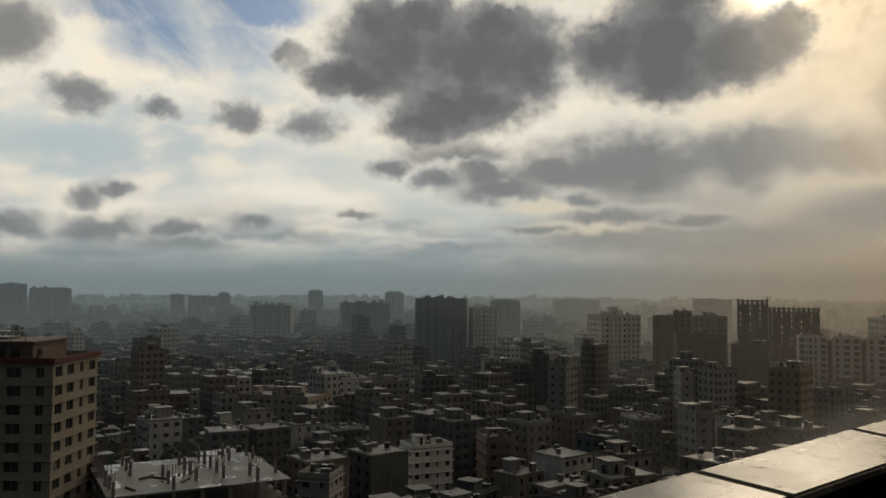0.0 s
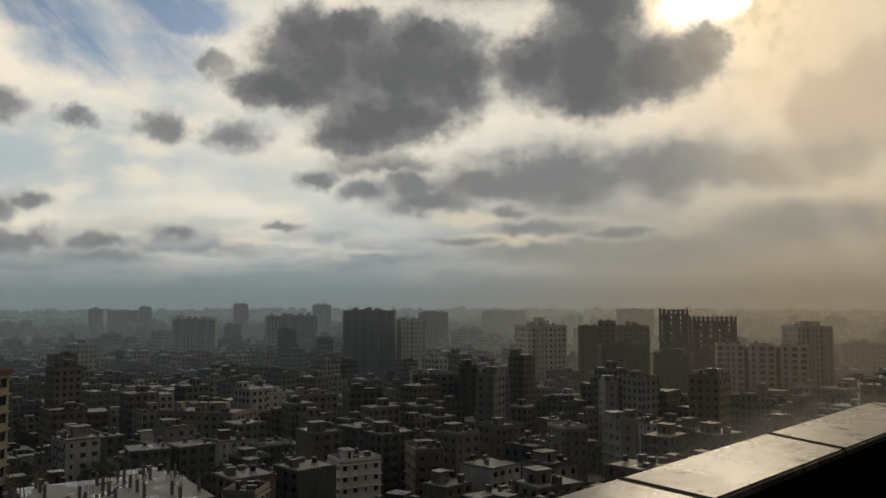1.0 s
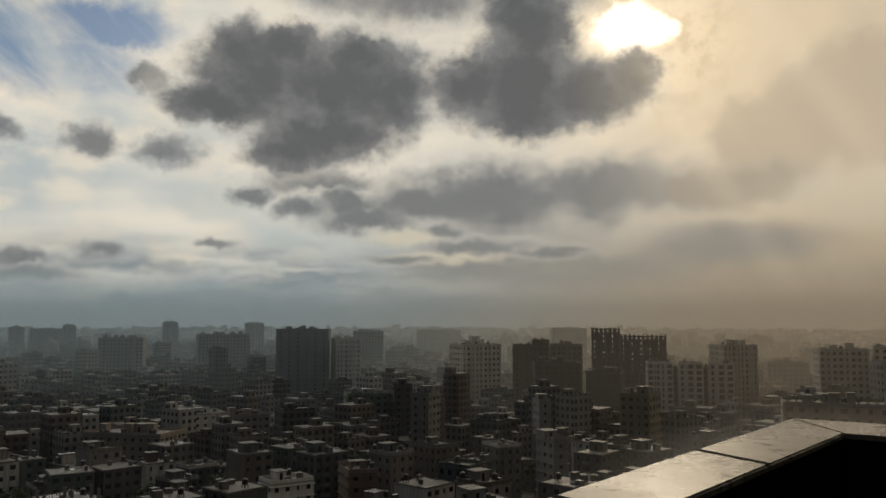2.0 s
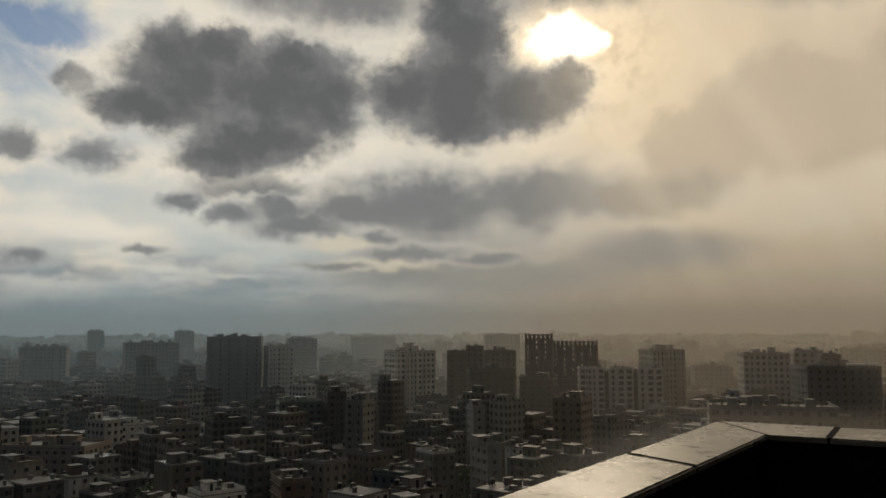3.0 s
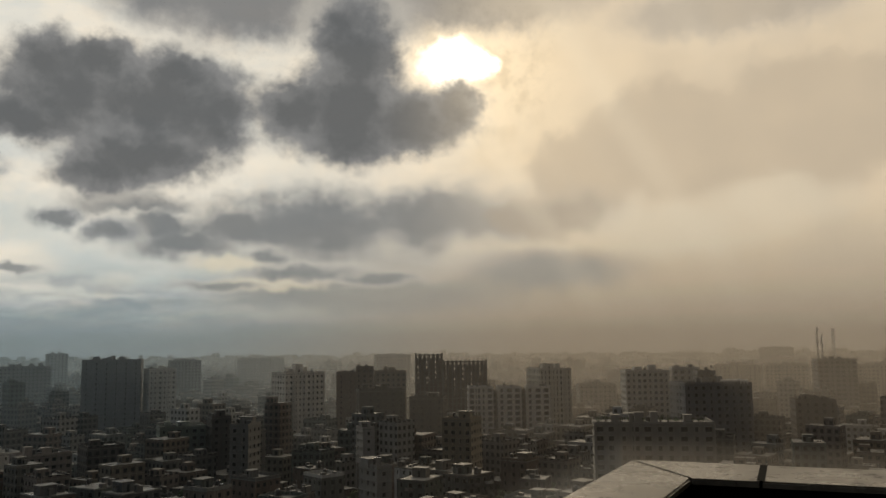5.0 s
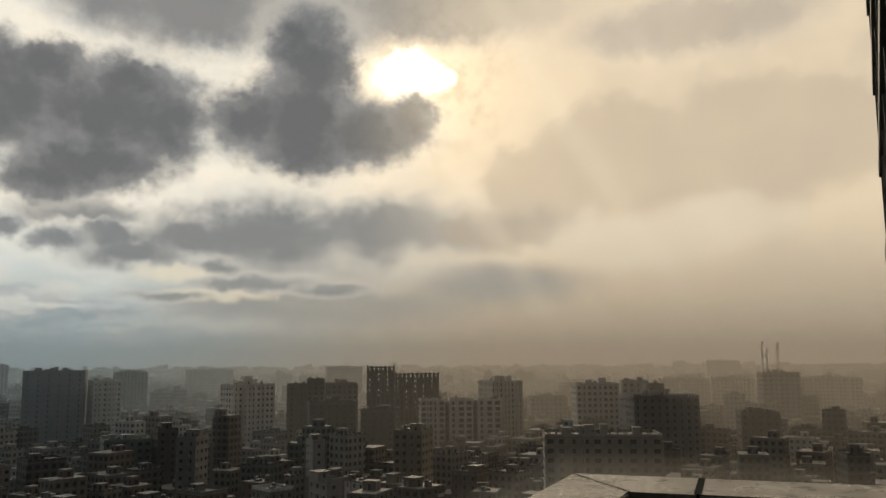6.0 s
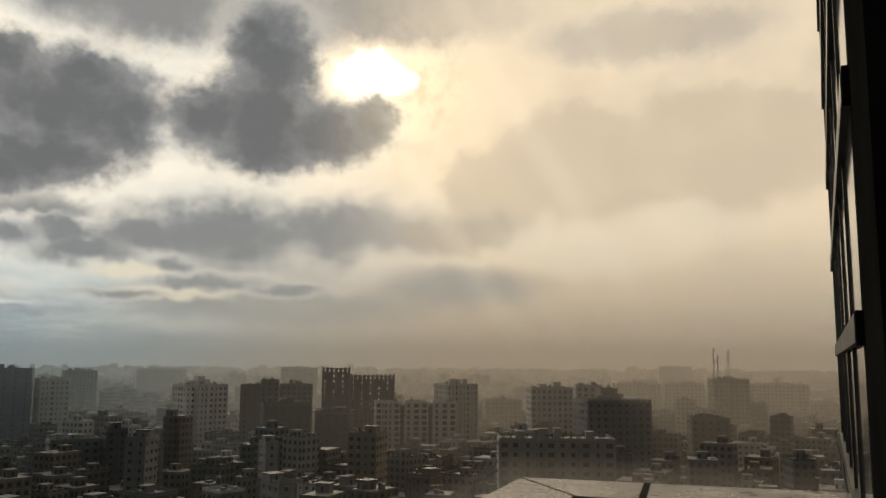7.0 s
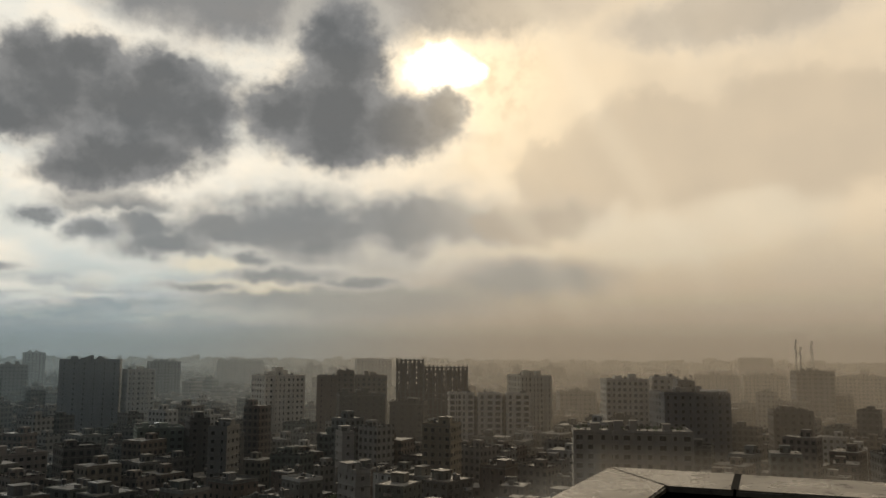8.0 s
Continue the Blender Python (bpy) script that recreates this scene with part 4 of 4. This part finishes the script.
tower("tall grey tower beyond the cream block", 28.5, 26.5, 0.15, 1100, 5, 24, GREY, 3.2, 1.5, 1.4, False, 0, True, 1, 58)
tower("long grey slab beyond the cream block", 26.4, 24.0, -0.1, 1100, 3, 22, GREY, 3.2, 1.5, 1.4, False, 0, True, 1, 59)
tower("hazy slab at the edge of sight", -41.9, -44.0, -0.3, 1500, 3, 24, GREY, 3.2, 1.5, 1.4, False, 0, True, 1, 60)


def lattice_mast(left, dist, z0, z1, r):
    root = tagged(new("antenna_mast"), "steel lattice antenna mast on a roof", "antenna mast", "antenna masts")
    root.location = heading(left, dist) + Vector((0, 0, z0))
    h = z1 - z0
    corner = [(r * math.cos(a), r * math.sin(a)) for a in (0.5, 2.1, 3.64, 5.2)]
    for x, y in corner:
        s = Shape()
        s.tube((x, y, 0), (x * 0.35, y * 0.35, h), 0.09, 0.07, 6)
        part("leg", s, M_STEEL, root)
    n = 8
    for k in range(n):
        fa, fb = 1 - 0.65 * k / n, 1 - 0.65 * (k + 1) / n
        s = Shape()
        for i in range(4):
            (x0, y0), (x1, y1) = corner[i], corner[(i + 1) % 4]
            s.tube((x0 * fa, y0 * fa, h * k / n), (x1 * fb, y1 * fb, h * (k + 1) / n), 0.045, 0.045, 5)
            s.tube((x0 * fb, y0 * fb, h * (k + 1) / n), (x1 * fb, y1 * fb, h * (k + 1) / n), 0.04, 0.04, 5)
        part("brace", s, M_STEEL, root)
    for k, z in enumerate((0.55, 0.7, 0.85, 0.93)):
        s = Shape()
        a = k * 1.9
        s.box(-0.25, 0.25, -0.2, 0.2, h * z - 1.0, h * z + 1.0, Matrix.Translation((0.9 * math.cos(a), 0.9 * math.sin(a), 0)))
        part("antenna", s, M_STEEL, root)


roof_z = EYE + 640 * math.tan(radians(-1.05))
lattice_mast(-46.25, 652, roof_z + 0.1, EYE + 652 * math.tan(radians(0.85)), 1.7)
lattice_mast(-45.35, 650, roof_z + 0.1, EYE + 650 * math.tan(radians(0.92)), 0.8)
lattice_mast(-45.6, 655, roof_z + 0.1, EYE + 655 * math.tan(radians(0.45)), 0.6)


# roof things of the office blocks
def dish(left, dist, z):
    root = tagged(new("satellite_dish"), "satellite dish on a roof pole", "satellite dish")
    root.location = heading(left, dist) + Vector((0, 0, z))
    s = Shape()
    s.tube((0, 0, 0), (0, 0, 2.2), 0.09, 0.09, 8)
    part("pole", s, M_STEEL, root)
    s = Shape()
    aim = Vector((0.7, -0.5, 0.5)).normalized()
    q = aim.to_track_quat("Z", "Y")
    rings = [[tuple(Vector((0, 0, 2.4)) + q @ Vector((r * math.cos(a * 0.5236), r * math.sin(a * 0.5236), 0.35 * r * r))) for a in range(12)] for r in (0.05, 0.7, 1.35)]
    for r0, r1 in zip(rings, rings[1:]):
        for k in range(12):
            s.quad(r0[k], r0[(k + 1) % 12], r1[(k + 1) % 12], r1[k])
    part("reflector", s, M_STEEL, root)


core_z = EYE + 412 * math.tan(radians(-1.75))
dish(-38.9, 420, core_z - 0.95)
s = Shape()
pole_at = heading(-38.2, 420)
s.tube((*pole_at.xy, core_z - 0.95), (*pole_at.xy, core_z + 5.2), 0.12, 0.07, 8)
tagged(new("roof_pole", s.mesh("roof_pole", M_STEEL)), "tall steel pole on an office roof", "pole")
rail = tagged(new("roof_rail"), "white railing along the office roof edge", "railing")
M_WHITE = plain("white_paint", (0.75, 0.74, 0.70), 0.35)
rail_z = EYE + 400 * math.tan(radians(-2.5))
for k in range(9):
    s = Shape()
    p = heading(-39.5 - 0.2 * k, 404)
    s.box(p.x - 0.12, p.x + 0.12, p.y - 0.12, p.y + 0.12, rail_z - 0.95, rail_z + 1.3)
    part("post", s, M_WHITE, rail)
s = Shape()
s.tube(heading(-39.5, 404) + Vector((0, 0, rail_z + 0.6)), heading(-41.1, 404) + Vector((0, 0, rail_z + 0.6)), 0.35, 0.35, 8)
part("top_rail", s, M_WHITE, rail)

shrub_z = EYE + 290 * math.tan(radians(-5.05)) - 0.93


def shrub(seed):
    rnd = random.Random(seed)
    root = tagged(new("roof_shrub"), "leafy potted shrub on a roof terrace", "shrub", "roof shrubs")
    s = Shape()
    s.tube((0, 0, 0), (0, 0, 0.5), 0.32, 0.42, 8)
    part("pot", s, M_BRICK, root)
    s = Shape()
    for _ in range(70):
        q = Vector((rnd.gauss(0, 0.55), rnd.gauss(0, 0.55), 0.6 + abs(rnd.gauss(0.5, 0.5))))
        u = Vector((rnd.gauss(0, 1), rnd.gauss(0, 1), rnd.gauss(0, 1))).normalized() * rnd.uniform(0.12, 0.26)
        v = u.orthogonal().normalized() * rnd.uniform(0.12, 0.26)
        s.quad(tuple(q - u), tuple(q - v), tuple(q + u), tuple(q + v))
    part("foliage", s, M_LEAF, root)
    return root


shrub_a = shrub(1)
for k in range(14):
    spot = heading(-31.6 - 0.5 * k, 296 + (k * 5 % 7))
    m = Matrix.Translation(spot + Vector((0, 0, shrub_z))) @ Matrix.Rotation(k * 1.3, 4, "Z")
    if k:
        copy_thing(shrub_a, m)
    else:
        shrub_a.matrix_basis = m

# the building site: a wet slab with column stubs and bars
def building_site():
    root = tagged(new("construction_slab"), "wet concrete slab of a building site with column stubs", "building site")
    z = EYE - 172 * math.tan(radians(10.9))
    root.matrix_basis = Matrix.Translation(heading(16.8, 158)) @ Matrix.Rotation(radians(16.8 + 12), 4, "Z")
    TAKEN.append((root.location.x, root.location.y, 22))
    w, d = 30, 26
    s = Shape()
    s.box(-w / 2, w / 2, -d / 2, d / 2, z - 0.25, z)
    part("slab", s, M_SITE, root)
    for k in range(1, 9):
        s = Shape()
        s.box(-w / 2 + 0.4, w / 2 - 0.4, -d / 2 + 0.4, d / 2 - 0.4, z - 0.25 - k * STOREY, z - 0.05 - k * STOREY)
        part("slab", s, M_CONC, root)
    rnd = random.Random(4)
    stub, low, bar = Shape(), Shape(), Shape()
    stub.box(-0.25, 0.25, -0.25, 0.25, 0, 2.2)
    low.box(-0.3, 0.3, -0.3, 0.3, -z, -0.26)
    for ox, oy in ((-0.18, -0.18), (0.18, -0.18), (0.18, 0.18), (-0.18, 0.18)):
        bar.tube((ox, oy, 2.2), (ox * 1.4, oy * 1.2, 4.1), 0.03, 0.03, 5)
    stub, low, bar = stub.mesh("column", M_CONC), low.mesh("column", M_CONC), bar.mesh("starter_bar", M_RUST)
    for i in range(7):
        for j in range(6):
            x, y = -w / 2 + 1 + (w - 2) * i / 6, -d / 2 + 1 + (d - 2) * j / 5
            if rnd.random() < 0.75:
                c = moved(part("column", stub, None, root), x, y, z)
                part("starter_bar", bar, None, c)
            if i in (0, 6) or j in (0, 5):
                moved(part("column", low, None, root), x, y, z)
    for k in range(6):
        s = Shape()
        s.box(-1.6, 1.6, -0.15, 0.15, z + 0.002, z + rnd.uniform(0.15, 0.4), Matrix.Translation((rnd.uniform(-12, 12), rnd.uniform(-10, 10), 0)) @ Matrix.Rotation(rnd.uniform(0, 3), 4, "Z"))
        part("timber_stack", s, M_BARK, root)


building_site()

# trees between the houses
def tree_model(seed):
    rnd = random.Random(seed)
    root = tagged(new("tree"), "dark leafy street tree between houses", "tree", "street trees")
    h = rnd.uniform(9, 13)
    s = Shape()
    s.tube((0, 0, 0), (0.2, 0.1, h * 0.55), 0.28, 0.16, 8)
    for k in range(6):
        a = k * 1.05 + rnd.random()
        s.tube((0.15, 0.08, h * (0.35 + 0.03 * k)), (math.cos(a) * 2.4, math.sin(a) * 2.4, h * (0.6 + 0.04 * k)), 0.1, 0.04, 6)
    part("trunk", s, M_BARK, root)
    c = Shape()
    clumps = [(Vector((rnd.gauss(0, 1.7), rnd.gauss(0, 1.7), h * rnd.uniform(0.55, 0.98))), rnd.uniform(0.9, 1.8)) for _ in range(16)]
    for p, r in clumps:
        for _ in range(40):
            n = Vector((rnd.gauss(0, 1), rnd.gauss(0, 1), rnd.gauss(0, 0.8))).normalized()
            q = p + n * r * rnd.uniform(0.6, 1.1)
            u = n.orthogonal().normalized() * rnd.uniform(0.18, 0.38)
            v = n.cross(u).normalized() * rnd.uniform(0.2, 0.42)
            k = Vector((rnd.gauss(0, 0.15), rnd.gauss(0, 0.15), rnd.gauss(0, 0.15)))
            c.quad(tuple(q - u - v), tuple(q + u - v + k), tuple(q + u + v), tuple(q - u + v - k))
    part("crown", c, M_LEAF, root)
    return root


# the fill: streets of flat-roofed houses
MODELS = []
shape_rnd = random.Random(11)
for i in range(22):
    w, d, fl = shape_rnd.uniform(8, 13.5), shape_rnd.uniform(9, 14.5), (2, 3, 3, 4, 4, 5, 5, 6, 6, 1, 3)[i % 11]
    MODELS.append((w, d, house(w, d, fl, M_HOUSE, shape_rnd.uniform(2.5, 3.3), shape_rnd.uniform(1.2, 1.7), 1.35, False, shape_rnd.choice((0, 0, 0, 1, 2)), i % 5 not in (1, 3), shape_rnd.choice((0, 1, 1, 2)), 0.4, 100 + i)))
    words = ("low", "low", "small", "three-storey", "four-storey", "five-storey", "six-storey")[fl]
    tagged(MODELS[-1][2], words + " weathered concrete house with a wet flat roof", "house", "city houses")
TREES = [tree_model(k) for k in range(3)]
GRID = radians(35)
fill = random.Random(5)
used_model, used_tree = set(), set()
district = {}
tree_count = 0
for gi in range(-112, 113):
    for gj in range(-108, 109):
        px = gi * 15.0 + (gi // 4) * 4 + fill.uniform(-1.5, 1.5)
        py = gj * 16.0 + (gj // 5) * 4 + fill.uniform(-1.5, 1.5)
        x, y = px * math.cos(GRID) - py * math.sin(GRID), px * math.sin(GRID) + py * math.cos(GRID)
        dist = math.hypot(x, y)
        side = math.degrees(math.atan2(-x, y))
        roll, pick, turn = fill.random(), fill.random(), fill.gauss(0, 0.12) + fill.choice((0, 0, 0, math.pi / 2, math.pi, -math.pi / 2))
        if not (105 < dist < 1600 and -56 < side < 36):
            continue
        if any(math.hypot(x - a, y - b) < r + 7 for a, b, r in TAKEN):
            continue
        if dist < 330:
            if roll < 0.16:
                k = int(pick * 3)
                m = pose(x, y, 0, 0, 0, pick * 360)
                if k in used_tree:
                    copy_thing(TREES[k], m)
                else:
                    TREES[k].matrix_basis = m
                    used_tree.add(k)
                continue
            k = int(pick * len(MODELS))
            m = Matrix.Translation((x, y, 0)) @ Matrix.Rotation(GRID + turn, 4, "Z")
            if k in used_model:
                copy_thing(MODELS[k][2], m)
            else:
                MODELS[k][2].matrix_basis = m
                used_model.add(k)
            continue
        if roll < 0.07:
            continue
        s = district.setdefault((int((dist - 330) // 300), int((side + 56) // 23)), Shape())
        m = Matrix.Translation((x, y, 0)) @ Matrix.Rotation(GRID + turn, 4, "Z")
        w, d = fill.uniform(4, 7.2), fill.uniform(4.3, 7.6)
        fl = fill.choice((1, 2, 3, 4, 4, 5, 5, 6, 6, 7)) + (fill.choice((0, 3, 5)) if roll > 0.93 else 0)
        h = 0.5 + fl * STOREY
        s.now = pick
        s.box(-w, w, -d, d, 0, h, m)
        for x0, x1, y0, y1 in ((-w, w, -d, -d + 0.2), (-w, w, d - 0.2, d), (-w, -w + 0.2, -d + 0.2, d - 0.2), (w - 0.2, w, -d + 0.2, d - 0.2)):
            s.box(x0, x1, y0, y1, h, h + (0.9 if pick < 0.55 else 0.15), m)
        cx, cy = fill.uniform(-0.5, 0.5) * w, fill.uniform(-0.5, 0.5) * d
        s.box(cx - 1.9, cx + 1.9, cy - 1.9, cy + 1.9, h, h + fill.uniform(2.4, 3.4), m)
        if dist < 900:
            s.box(cx + 2.5, cx + 3.7, cy, cy + 1.2, h + 0.4, h + 1.8, m)
        district.setdefault("roofs", Shape()).box(-w + 0.2, w - 0.2, -d + 0.2, d - 0.2, h, h + 0.06, m)
for key, s in district.items():
    if key == "roofs":
        tagged(new("district_roofs", s.mesh("district_roofs", M_ROOF)), "wet flat roofs of the farther city", "roofs", "", "stuff")
    else:
        tagged(new("city_district", s.mesh("city_district", M_DISTRICT, True)), "crowded weathered concrete houses of the farther city", "houses", "", "stuff")

# the farthest city, fading towards the horizon
far = Shape()
rnd = random.Random(9)
for k in range(2600):
    side, dist = rnd.uniform(-60, 40), 1600 + 2900 * rnd.random() ** 0.8
    w, d, h = rnd.uniform(8, 22), rnd.uniform(8, 16), rnd.choice((9, 12, 12, 15, 18, 21, 26)) + (rnd.uniform(6, 18) if rnd.random() < 0.05 else 0)
    c = heading(side, dist)
    far.now = rnd.random()
    far.box(-w, w, -d, d, 0, h, Matrix.Translation(c) @ Matrix.Rotation(rnd.uniform(0, 3.14), 4, "Z"))
tagged(new("distant_city", far.mesh("distant_city", M_DISTRICT, True)), "hazy distant city blocks towards the horizon", "city", "", "stuff")
